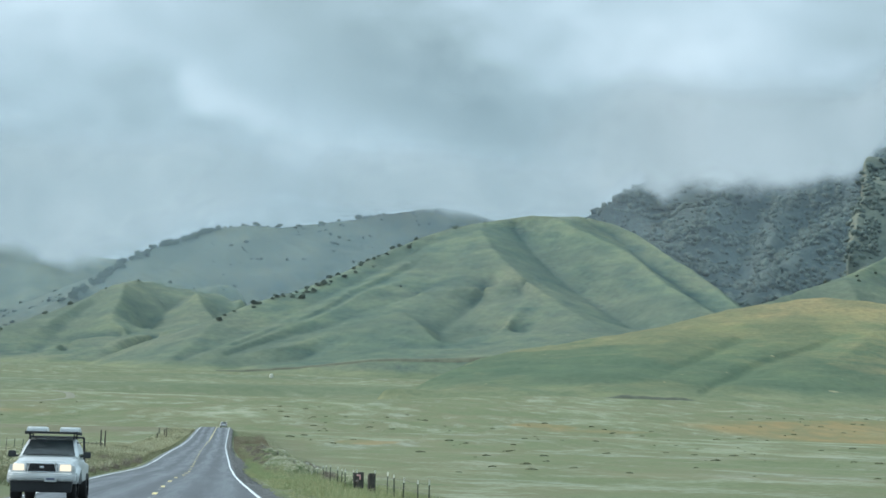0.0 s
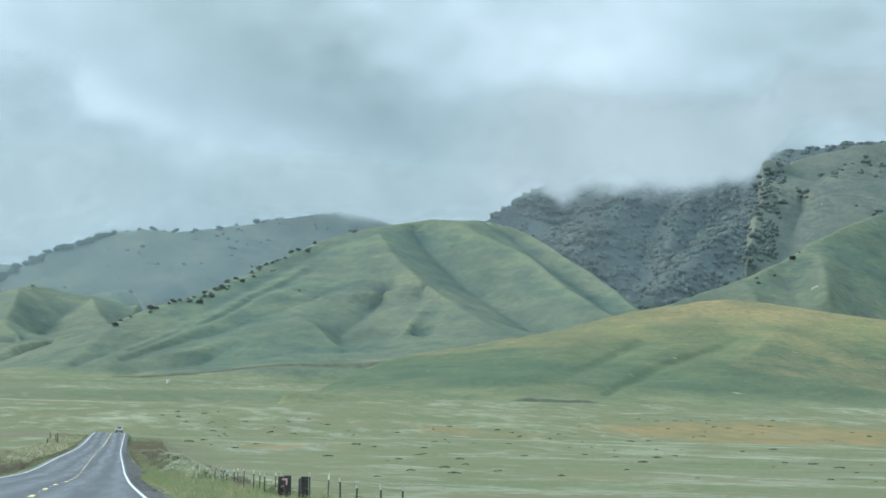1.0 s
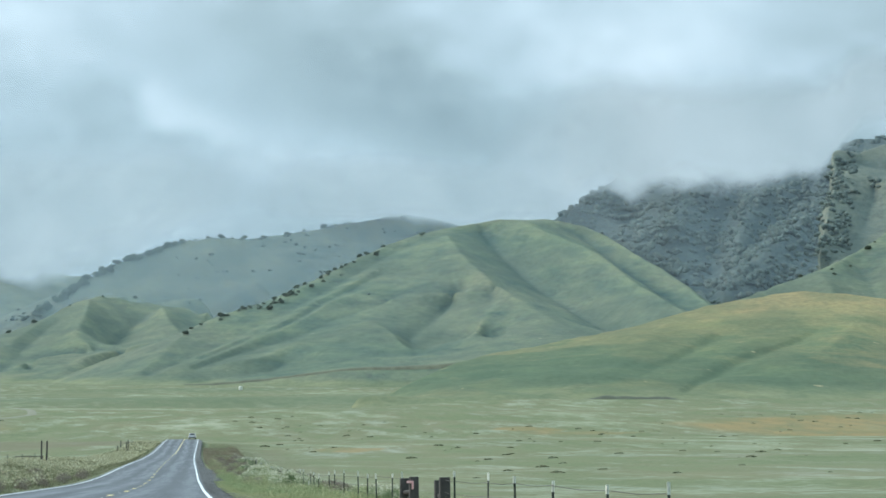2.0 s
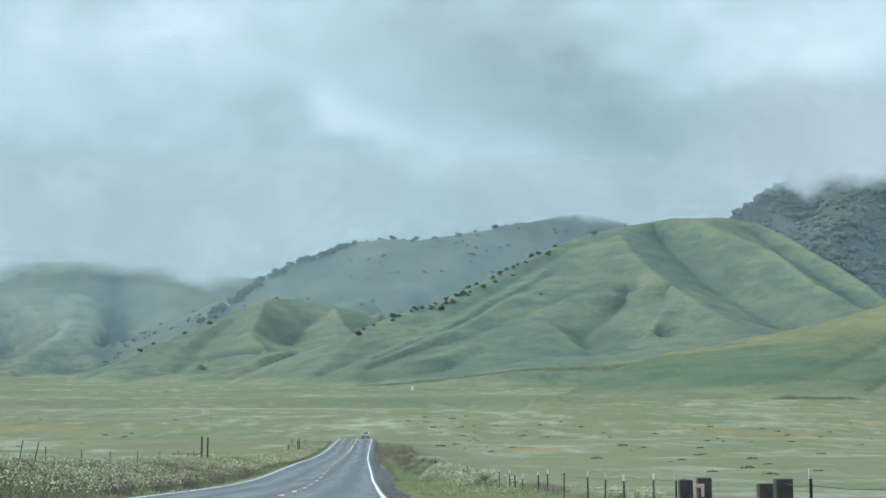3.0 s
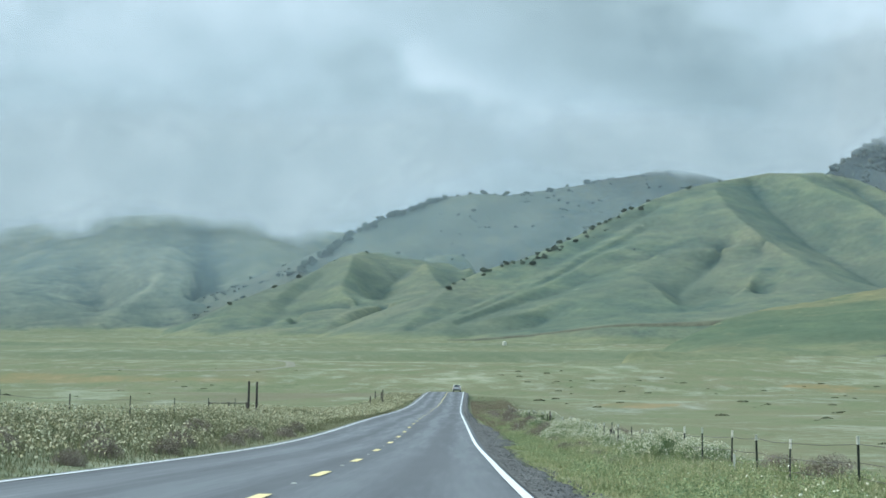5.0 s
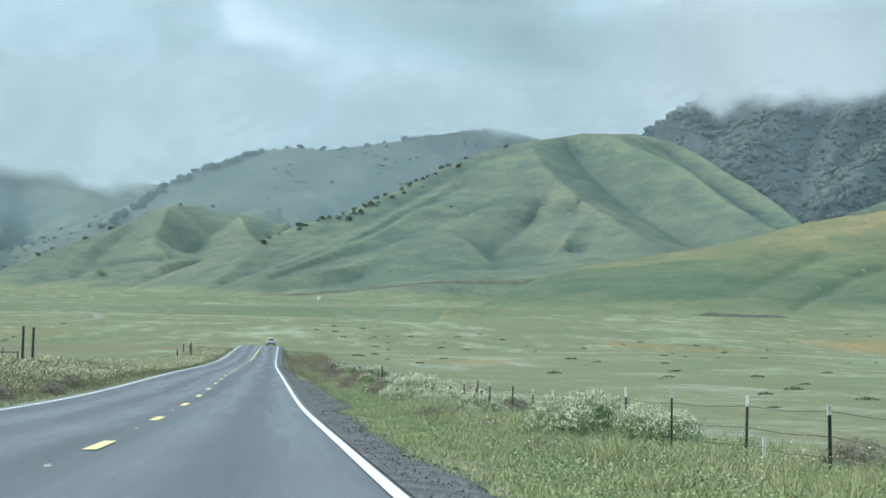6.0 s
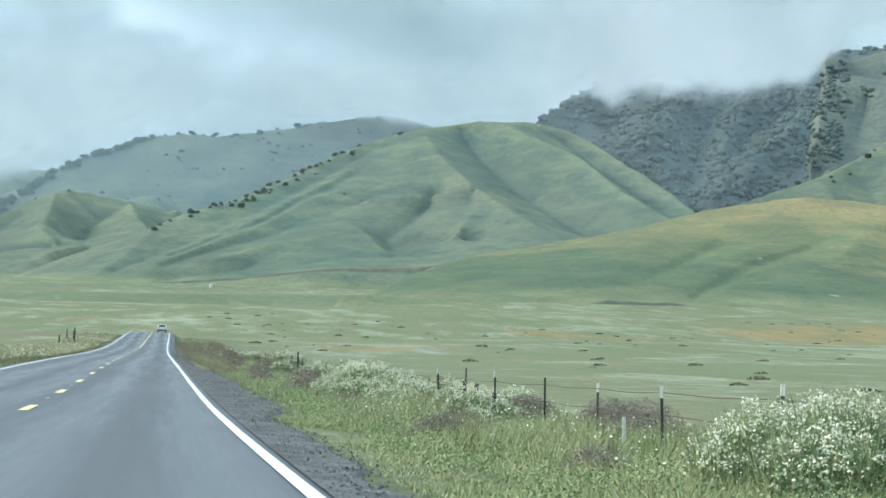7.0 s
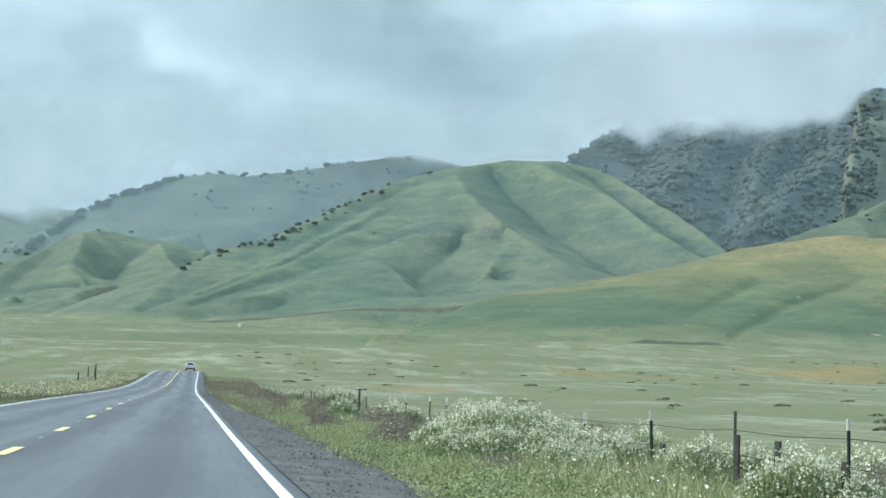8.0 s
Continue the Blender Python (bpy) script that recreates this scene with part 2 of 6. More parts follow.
MAIN_RIB_A = [(351, 3286, 384), (288, 3161, 337), (242, 3073, 305), (192, 2996, 277), (144, 2885, 240), (100, 2804, 214), (50, 2720, 188), (4, 2641, 165), (-45, 2536, 136)]
MAIN_GULLY_A = [(384, 3366, 411), (338, 3308, 386), (287, 3222, 350), (245, 3141, 319), (197, 3063, 291), (153, 2982, 263), (111, 2898, 234), (68, 2813, 207), (27, 2730, 183), (-18, 2639, 157), (-67, 2533, 129)]
MAIN_LOBE_DRAW = [(118, 2582, 147), (99, 2549, 135), (62, 2523, 128), (26, 2508, 124), (-9, 2468, 114)]
MAIN_APRON = [(-25, 2395, 106), (72, 2395, 114), (175, 2395, 128), (279, 2395, 135), (342, 2395, 143), (419, 2395, 156), (491, 2395, 165)]
MAIN = [MAIN_CREST, MAIN_SHOULDER, MAIN_SHOULDER_DRAW, MAIN_RIGHT_SPUR, MAIN_DARK_DRAW, MAIN_FRONT_SPUR, MAIN_BENCH, MAIN_BENCH_DRAW, MAIN_FACET, MAIN_HOLLOW, MAIN_KNEE, MAIN_KNEE_LEFT, MAIN_KNEE_DRAW, MAIN_RIB_B, MAIN_GULLY_B, MAIN_RIB_A, MAIN_GULLY_A, MAIN_LOBE_DRAW, MAIN_APRON]

# knob
KNOB_CREST = [(-414, 2947, 154), (-396, 3077, 187), (-372, 3180, 214), (-334, 3273, 239), (-309, 3320, 252), (-275, 3390, 273), (-243, 3507, 308), (-220, 3558, 324), (-185, 3610, 338), (-145, 3690, 346), (-114, 3750, 346), (-88, 3770, 336), (-57, 3690, 334), (-24, 3730, 345), (-4, 3790, 351), (15, 3830, 343), (37, 3820, 305)]
KNOB_FACE_RIM = [(-199, 3506, 322), (-196, 3317, 276), (-203, 3177, 236), (-174, 3069, 206), (-155, 3063, 198)]
KNOB_FACE_DRAW = [(-74, 3563, 310), (-109, 3496, 277), (-135, 3370, 240), (-149, 3231, 209)]
KNOB_MID_SPUR = [(-68, 3481, 309), (-50, 3333, 271), (-24, 3217, 233)]
KNOB_SIDE_DRAW = [(19, 3530, 306), (3, 3436, 271), (-15, 3325, 243)]
KNOB_LEFT_SPUR = [(-273, 3366, 270), (-300, 3229, 234), (-323, 3098, 198), (-335, 2913, 150)]
KNOB_LEFT_DRAW = [(-243, 3393, 273), (-266, 3278, 239), (-283, 3162, 207), (-300, 2950, 154)]
KNOB_LOW_SPUR = [(-162, 3073, 196), (-200, 3023, 193), (-242, 2986, 184), (-271, 2921, 168), (-285, 2846, 144)]
KNOB_LOW_DRAW = [(-176, 3072, 185), (-211, 3058, 182), (-245, 3021, 173), (-259, 2930, 151)]
KNOB_CREAM_SPUR = [(-38, 3147, 221), (-75, 3066, 212), (-110, 3024, 204), (-144, 2977, 192), (-171, 2921, 178), (-189, 2868, 162), (-214, 2804, 141)]
KNOB_CREAM_DRAW = [(-111, 3044, 183), (-138, 2943, 163), (-151, 2877, 144)]
KNOB = [KNOB_CREST, KNOB_FACE_RIM, KNOB_FACE_DRAW, KNOB_MID_SPUR, KNOB_SIDE_DRAW, KNOB_LEFT_SPUR, KNOB_LEFT_DRAW, KNOB_LOW_SPUR, KNOB_LOW_DRAW, KNOB_CREAM_SPUR, KNOB_CREAM_DRAW]

# far
FAR_REAR = [(-1807, 4790, 405), (-1617, 4790, 455), (-1470, 4790, 476), (-1324, 4790, 489), (-1104, 4790, 512), (-886, 4790, 536), (-711, 4790, 542), (-565, 4790, 532), (-449, 4790, 514), (-305, 4790, 502), (-132, 4790, 479)]
FAR_CREST = [(-1298, 3678, 176), (-1170, 3766, 202), (-1093, 3855, 229), (-1075, 3917, 249), (-1028, 3961, 264), (-994, 4067, 300), (-962, 4137, 325), (-905, 4221, 355), (-864, 4332, 397), (-822, 4456, 446), (-770, 4544, 482), (-710, 4597, 503), (-646, 4637, 520), (-567, 4628, 515), (-460, 4473, 450), (-347, 4252, 362)]
FAR_DOME = [(-1059, 3628, 178), (-998, 3645, 192), (-982, 3747, 228), (-949, 3840, 258), (-888, 3875, 269), (-841, 3848, 260), (-790, 3777, 232), (-740, 3675, 194)]
FAR_DOME_DRAW = [(-834, 4070, 283), (-782, 4053, 263), (-750, 3987, 241), (-751, 3852, 206)]
FAR_LONG_SPUR = [(-653, 4324, 417), (-650, 4104, 352), (-636, 3948, 297), (-653, 3837, 260), (-685, 3736, 225), (-721, 3635, 186)]
FAR_UPPER_SPUR = [(-814, 4412, 441), (-770, 4217, 375), (-710, 4062, 318), (-662, 3997, 289)]
FAR_UPPER_DRAW = [(-854, 4219, 344), (-800, 4113, 298), (-739, 4020, 270)]
FAR_EAST_DRAW = [(-604, 4539, 458), (-575, 4328, 358), (-566, 4129, 285), (-560, 3961, 238)]
FAR_EAST_SPUR = [(-648, 4335, 411), (-580, 4096, 332), (-582, 3941, 278), (-583, 3800, 232), (-586, 3681, 188)]
FAR_REAR_SPUR = [(-505, 4517, 468), (-465, 4341, 397), (-458, 4164, 331), (-487, 3943, 254)]
FAR = [FAR_REAR, FAR_CREST, FAR_DOME, FAR_DOME_DRAW, FAR_LONG_SPUR, FAR_UPPER_SPUR, FAR_UPPER_DRAW, FAR_EAST_DRAW, FAR_EAST_SPUR, FAR_REAR_SPUR]

# misty
MISTY_CREST = [(-416, 3820, 258), (-328, 3893, 335), (-300, 3943, 353), (-273, 4030, 384), (-235, 4145, 427), (-182, 4255, 471), (-124, 4333, 503), (-63, 4402, 533), (-13, 4448, 554), (52, 4466, 563), (104, 4434, 552), (170, 4466, 568), (263, 4489, 580), (346, 4540, 608), (428, 4550, 624), (511, 4560, 641), (573, 4560, 631), (677, 4560, 604), (816, 4560, 593)]
MISTY_RIB = [(58, 4436, 556), (14, 4266, 490), (-33, 4129, 436), (-111, 3968, 375), (-164, 3899, 347)]
MISTY_RIB_DRAW = [(-73, 4287, 483), (-129, 4161, 430), (-204, 4016, 377)]
MISTY_WOOD_DRAW = [(338, 4421, 545), (273, 4219, 455), (167, 4035, 384), (49, 3857, 324)]
MISTY_EAST_RIB = [(262, 4472, 576), (188, 4259, 488), (120, 4052, 408), (49, 3919, 358)]
MISTY_MID_DRAW = [(155, 4422, 546), (101, 4248, 472), (38, 4058, 400)]
MISTY = [MISTY_CREST, MISTY_RIB, MISTY_RIB_DRAW, MISTY_WOOD_DRAW, MISTY_EAST_RIB, MISTY_MID_DRAW]

# dark
DARK_CREST = [(690, 4150, 549), (798, 4150, 574), (837, 4128, 599), (897, 4226, 646), (963, 4316, 691), (1039, 4380, 739), (1140, 4400, 766), (1341, 4420, 792), (1547, 4400, 811), (1862, 4300, 840), (2027, 4200, 856)]
DARK_OLIVE_SPUR = [(1217, 4330, 724), (1113, 4104, 621), (1030, 3962, 557), (984, 3905, 531), (924, 3831, 498), (872, 3717, 448), (881, 3589, 395)]
DARK_SADDLE_DRAW = [(1000, 4191, 616), (957, 4093, 557), (895, 3990, 519)]
DARK_GORGE = [(1256, 4299, 674), (1165, 4083, 557), (1078, 3837, 451), (1002, 3592, 356), (963, 3457, 315)]
DARK_OUTCROP = [(1310, 4191, 654), (1240, 4062, 599), (1193, 3984, 563), (1149, 3861, 509), (1070, 3692, 435)]
DARK_OUTCROP_DRAW = [(1410, 4210, 647), (1318, 4094, 583), (1195, 3910, 499), (1097, 3728, 428)]
DARK_TREE_SPUR = [(1431, 4073, 618), (1294, 3874, 540), (1179, 3712, 472), (1099, 3605, 428), (1032, 3499, 386), (970, 3381, 339), (932, 3289, 300)]
DARK_TREE_DRAW = [(1371, 3951, 547), (1271, 3790, 481), (1181, 3646, 422), (1086, 3495, 360)]
DARK = [DARK_CREST, DARK_OLIVE_SPUR, DARK_SADDLE_DRAW, DARK_GORGE, DARK_OUTCROP, DARK_OUTCROP_DRAW, DARK_TREE_SPUR, DARK_TREE_DRAW]

# cliff
CLIFF_CREST = [(1109, 3178, 566), (1156, 3181, 569), (1239, 3214, 592), (1403, 3272, 634), (1589, 3320, 671)]
CLIFF_BROW = [(1063, 3035, 491), (1103, 3041, 503), (1126, 3024, 495), (1148, 2988, 476), (1190, 2923, 443), (1347, 2837, 401)]
CLIFF_BROW_DRAW = [(1101, 3113, 515), (1160, 3164, 535), (1202, 3122, 520)]
CLIFF_EDGE = [(1103, 3162, 562), (1060, 3031, 491), (1024, 2943, 444), (991, 2871, 406), (956, 2799, 369), (926, 2735, 338), (897, 2667, 305), (871, 2610, 277)]
CLIFF_FOOT_LEFT = [(1022, 2977, 444), (975, 2871, 384), (932, 2776, 336), (885, 2671, 290)]
CLIFF_FOLD = [(1124, 3007, 462), (1070, 2905, 400), (1002, 2798, 345), (940, 2702, 303)]
CLIFF = [CLIFF_CREST, CLIFF_BROW, CLIFF_BROW_DRAW, CLIFF_EDGE, CLIFF_FOOT_LEFT, CLIFF_FOLD]

# green
GREEN_CREST = [(497, 1850, 160), (554, 1900, 178), (578, 1920, 186), (612, 1952, 198), (647, 1984, 210), (683, 2016, 223), (721, 2050, 237), (767, 2102, 259), (812, 2152, 281), (906, 2241, 322), (1142, 2423, 415)]
GREEN_FOLD = [(729, 2053, 234), (734, 2025, 220), (723, 1964, 198), (701, 1887, 173)]
GREEN_RIB = [(675, 1993, 218), (664, 1938, 202), (657, 1902, 187)]
GREEN_RIGHT_RIB = [(806, 2101, 266), (770, 1996, 229), (743, 1917, 197)]
GREEN = [GREEN_CREST, GREEN_FOLD, GREEN_RIB, GREEN_RIGHT_RIB]

# orange
ORANGE_CREST = [(140, 1300, 59), (194, 1440, 83), (226, 1465, 92), (260, 1490, 99), (301, 1520, 108), (332, 1540, 115), (353, 1552, 120), (381, 1570, 128), (410, 1590, 136), (439, 1610, 144), (470, 1630, 151), (491, 1636, 154), (512, 1640, 158), (537, 1640, 160), (567, 1625, 157), (593, 1605, 151), (643, 1570, 141), (696, 1530, 133)]
ORANGE_WEST_SWELL = [(273, 1466, 97), (242, 1372, 80), (207, 1284, 65), (166, 1207, 53)]
ORANGE_EAST_SWELL = [(383, 1527, 122), (346, 1436, 101), (312, 1352, 83), (271, 1262, 66), (232, 1186, 53)]
ORANGE_FIRST_LIP = [(405, 1477, 111), (377, 1429, 99), (346, 1376, 87), (315, 1318, 75), (287, 1256, 63)]
ORANGE_FIRST_DRAW = [(411, 1465, 106), (385, 1422, 95), (353, 1370, 83), (321, 1312, 72), (293, 1251, 61)]
ORANGE_FIRST_BANK = [(406, 1441, 102), (381, 1398, 92), (350, 1345, 80), (318, 1288, 69), (293, 1234, 59)]
ORANGE_MID_SWELL = [(502, 1580, 142), (435, 1449, 106), (380, 1355, 84), (338, 1279, 68), (297, 1200, 54)]
ORANGE_SECOND_LIP = [(490, 1472, 113), (458, 1434, 103), (425, 1399, 94), (397, 1365, 86), (365, 1317, 75), (337, 1263, 65), (301, 1186, 51)]
ORANGE_SECOND_DRAW = [(495, 1470, 111), (466, 1436, 101), (432, 1399, 91), (402, 1360, 82), (370, 1310, 71), (341, 1257, 61), (307, 1189, 49)]
ORANGE_SECOND_BANK = [(494, 1453, 108), (460, 1408, 97), (425, 1366, 87), (394, 1324, 77), (362, 1274, 66), (337, 1228, 58), (307, 1170, 48)]
ORANGE_LAST_SWELL = [(563, 1541, 134), (482, 1401, 98), (421, 1303, 75), (370, 1209, 55)]
ORANGE_FAR_SWELL = [(584, 1524, 127), (518, 1386, 90), (444, 1242, 58)]
ORANGE_FOOT = [(96, 1165, 47), (160, 1165, 47), (258, 1165, 49), (299, 1165, 46), (358, 1165, 45), (416, 1165, 44), (462, 1165, 43), (515, 1165, 43)]
ORANGE = [ORANGE_CREST, ORANGE_WEST_SWELL, ORANGE_EAST_SWELL, ORANGE_FIRST_LIP, ORANGE_FIRST_DRAW, ORANGE_FIRST_BANK, ORANGE_MID_SWELL, ORANGE_SECOND_LIP, ORANGE_SECOND_DRAW, ORANGE_SECOND_BANK, ORANGE_LAST_SWELL, ORANGE_FAR_SWELL, ORANGE_FOOT]

# ---- the lie of the land ----


def spline(knots, values):
    """Natural cubic through a few heights, as a table by the metre."""
    k, v = np.array(knots, float), np.array(values, float)
    h, m = np.diff(k), np.eye(len(k))
    b = np.zeros(len(k))
    for i in range(1, len(k) - 1):
        m[i, i - 1:i + 2] = h[i - 1], 2 * (h[i - 1] + h[i]), h[i]
        b[i] = 6 * ((v[i + 1] - v[i]) / h[i] - (v[i] - v[i - 1]) / h[i - 1])
    c = np.linalg.solve(m, b)
    g = np.arange(k[0], k[-1] + 0.5, 1.0)
    j = np.clip(np.searchsorted(k, g) - 1, 0, len(k) - 2)
    t, s, w = g - k[j], k[j + 1] - g, h[j]
    return g, c[j] * s**3 / (6 * w) + c[j + 1] * t**3 / (6 * w) + (v[j] / w - c[j] * w / 6) * s + (v[j + 1] / w - c[j + 1] * w / 6) * t


ROAD_Y, ROAD_Z = spline((-140, -20, 40, 100, 160, 220, 300, 380, 480, 560, 640, 760, 930, 1200), (2.6, 0.74, 0, 0.13, 0.40, 1.46, 2.92, 5.02, 8.70, 9.6, 9.4, 16, 29, 41))
_, ROAD_X = spline((-140, -20, 40, 100, 160, 220, 300, 380, 480, 560, 640, 760, 930, 1200), (-0.6, 0, 0.61, 0, -0.2, -0.45, -0.73, -0.6, -0.12, -1, -6, -22, -60, -140))
EDGE_R, EDGE_L, MIDDLE = 0.98, -6.32, -2.48     # paint lines, across from the driver's line


def road_z(y):
    return np.interp(y, ROAD_Y, ROAD_Z)


def road_x(y):
    return np.interp(y, ROAD_Y, ROAD_X)


def hashed(ix, iy, seed):
    v = np.sin(ix * 127.1 + iy * 311.7 + seed * 74.7) * 43758.5453
    return v - np.floor(v)


def lumps(x, y, size, seed=0, octaves=4, gain=0.5):
    """Smooth value noise, about -1 to 1."""
    x, y = np.broadcast_arrays(np.asarray(x, float), np.asarray(y, float))
    total, amp, norm = np.zeros(x.shape), 1.0, 0.0
    for o in range(octaves):
        u, v = x / size, y / size
        i, j = np.floor(u), np.floor(v)
        p, q = u - i, v - j
        p, q = p * p * (3 - 2 * p), q * q * (3 - 2 * q)
        a, b = hashed(i, j, seed + o), hashed(i + 1, j, seed + o)
        c, d = hashed(i, j + 1, seed + o), hashed(i + 1, j + 1, seed + o)
        total += amp * ((a * (1 - p) + b * p) * (1 - q) + (c * (1 - p) + d * p) * q - 0.5) * 2
        norm += amp
        amp, size = amp * gain, size / 2.03
    return total / norm


def step(a, b, v):
    t = np.clip((v - a) / (b - a), 0, 1)
    return t * t * (3 - 2 * t)


def oval(x, y, cx, cy, rx, ry, seed):
    """1 inside a ragged oval patch, 0 outside."""
    d = np.hypot((x - cx) / rx, (y - cy) / ry) + 0.55 * lumps(x, y * 0.6, max(rx, ry) * 0.5, seed, 4)
    return 1 - step(0.75, 1.1, d)


def plain_z(x, y):
    """Valley floor without the road's own bed."""
    z = np.where(y < 1200, road_z(np.minimum(y, 1200)), 41 + (np.minimum(y, 2000) - 1200) * 0.0515 + (np.maximum(y, 2000) - 2000) * 0.0575)
    far = step(60, 400, np.hypot(x, np.maximum(y, 0)))
    z = z + far * (1.2 * lumps(x, y, 160, 3, 4)) + step(600, 1500, y) * 5 * lumps(x, y, 420, 9, 3)
    # low terraces across the valley
    z = z + 2.5 * np.exp(-((y + 0.12 * x + 25 * lumps(x, y, 300, 15, 3) - 1960) / 45) ** 2) + 4 * step(1330, 1400, y - 0.5 * x + 40 * lumps(x, y, 300, 16, 3))
    # the apron before the flowering hill
    z = z + 5 * step(1050, 1160, y) * (1 - step(1250, 1700, y)) * step(60, 200, x)
    return z


def ground_z(x, y):
    """Valley floor with the verge: a fall to the fence on one side, a low bank on the other."""
    x, y = np.asarray(x, float), np.asarray(y, float)
    off = x - road_x(y)
    near = 1 - step(380, 620, y)
    right = -0.10 * step(1.4, 3.0, off) - 0.12 * step(2.6, 6.5, off) - 0.55 * step(7.5, 14, off) + 0.7 * step(20, 90, off)
    left = (0.35 * step(-7.4, -10.5, off) + 0.45 * step(-10, -13.5, off)) * (1 - 0.6 * step(180, 300, y)) - 0.8 * step(-17, -40, off)
    rough = 0.05 * lumps(x, y, 1.7, 5, 3) * step(0.3, 2.5, np.maximum(off - 1.4, -7.2 - off))
    z = plain_z(x, y) + near * (np.where(off > -2.5, right, left) + rough)
    bed = (off > -7.6) & (off < 1.9) & (y < 560)
    return np.where(bed, np.minimum(z, road_z(y) - 0.09), z)


def sheet(name, x, y, z, keep=None, attribute=None):
    """A grid of heights as one mesh."""
    rows, cols = z.shape
    verts = np.stack([x, y, z], -1).reshape(-1, 3)
    ids = np.arange(rows * cols).reshape(rows, cols)
    quads = np.stack([ids[:-1, :-1], ids[:-1, 1:], ids[1:, 1:], ids[1:, :-1]], -1).reshape(-1, 4)
    if keep is not None:
        k = keep.reshape(-1)
        quads = quads[k[quads].any(1)]
        used = np.zeros(len(verts), bool)
        used[quads.ravel()] = True
        index = np.cumsum(used) - 1
        verts, quads = verts[used], index[quads]
        attribute = {key: a.reshape(-1)[used] for key, a in (attribute or {}).items()}
    me = bpy.data.meshes.new(name)
    me.vertices.add(len(verts))
    me.vertices.foreach_set("co", verts.astype(np.float32).ravel())
    me.loops.add(quads.size)
    me.loops.foreach_set("vertex_index", quads.astype(np.int32).ravel())
    me.polygons.add(len(quads))
    me.polygons.foreach_set("loop_start", np.arange(0, quads.size, 4, dtype=np.int32))
    me.polygons.foreach_set("use_smooth", np.ones(len(quads), bool))
    for key, a in (attribute or {}).items():
        me.attributes.new(key, "FLOAT", "POINT").data.foreach_set("value", np.asarray(a, np.float32).ravel())
    me.update(calc_edges=True)
    return me


def blurred(a, steps):
    for _ in range(steps):
        p = np.pad(a, 1, mode="edge")
        a = (p[1:-1, :-2] + p[1:-1, 2:] + p[:-2, 1:-1] + p[2:, 1:-1] + p[1:-1, 1:-1]) / 5
    return a


HILLS = {}


def stretched(lines, base, near, far, left, right):
    """Land stretched over ridges, spurs and draws like a skin, from coarse to fine, with its rim at base."""
    rows, cols = base.shape
    z = None
    for f in (16, 8, 4, 2, 1):
        ids = [np.linspace(0, k - 1, max(k // f, 8)).round().astype(int) for k in (rows, cols)]
        low = base[np.ix_(*ids)]
        held, total = np.zeros(low.shape), np.zeros(low.shape)
        for pts in lines:
            p = np.array(pts, float)
            t = np.linspace(0, len(p) - 1, 60 * len(p))
            x, y, h = (np.interp(t, np.arange(len(p)), p[:, i]) for i in range(3))
            r = np.rint((y - near) / (far - near) * (low.shape[0] - 1)).astype(int)
            c = np.rint((x / y - left) / (right - left) * (low.shape[1] - 1)).astype(int)
            ok = (r > 0) & (r < low.shape[0] - 1) & (c > 0) & (c < low.shape[1] - 1)
            np.add.at(held, (r[ok], c[ok]), 1)
            np.add.at(total, (r[ok], c[ok]), h[ok])
        fixed = held > 0
        known = np.where(fixed, total / np.maximum(held, 1), low)
        fixed[[0, -1], :] = True
        fixed[:, [0, -1]] = True
        if z is None:
            z = known
        else:
            ri, ci = (np.linspace(0, k - 1, n) for k, n in zip(z.shape, low.shape))
            i, j = np.minimum(ri.astype(int), z.shape[0] - 2), np.minimum(ci.astype(int), z.shape[1] - 2)
            p, q = (ri - i)[:, None], (ci - j)[None, :]
            z = (z[i][:, j] * (1 - p) + z[i + 1][:, j] * p) * (1 - q) + (z[i][:, j + 1] * (1 - p) + z[i + 1][:, j + 1] * p) * q
        for _ in range(140 if f > 1 else 70):
            z = np.where(fixed, known, z)
            z[1:-1, 1:-1] = np.where(fixed[1:-1, 1:-1], known[1:-1, 1:-1], (z[:-2, 1:-1] + z[2:, 1:-1] + z[1:-1, :-2] + z[1:-1, 2:]) / 4)
    return z


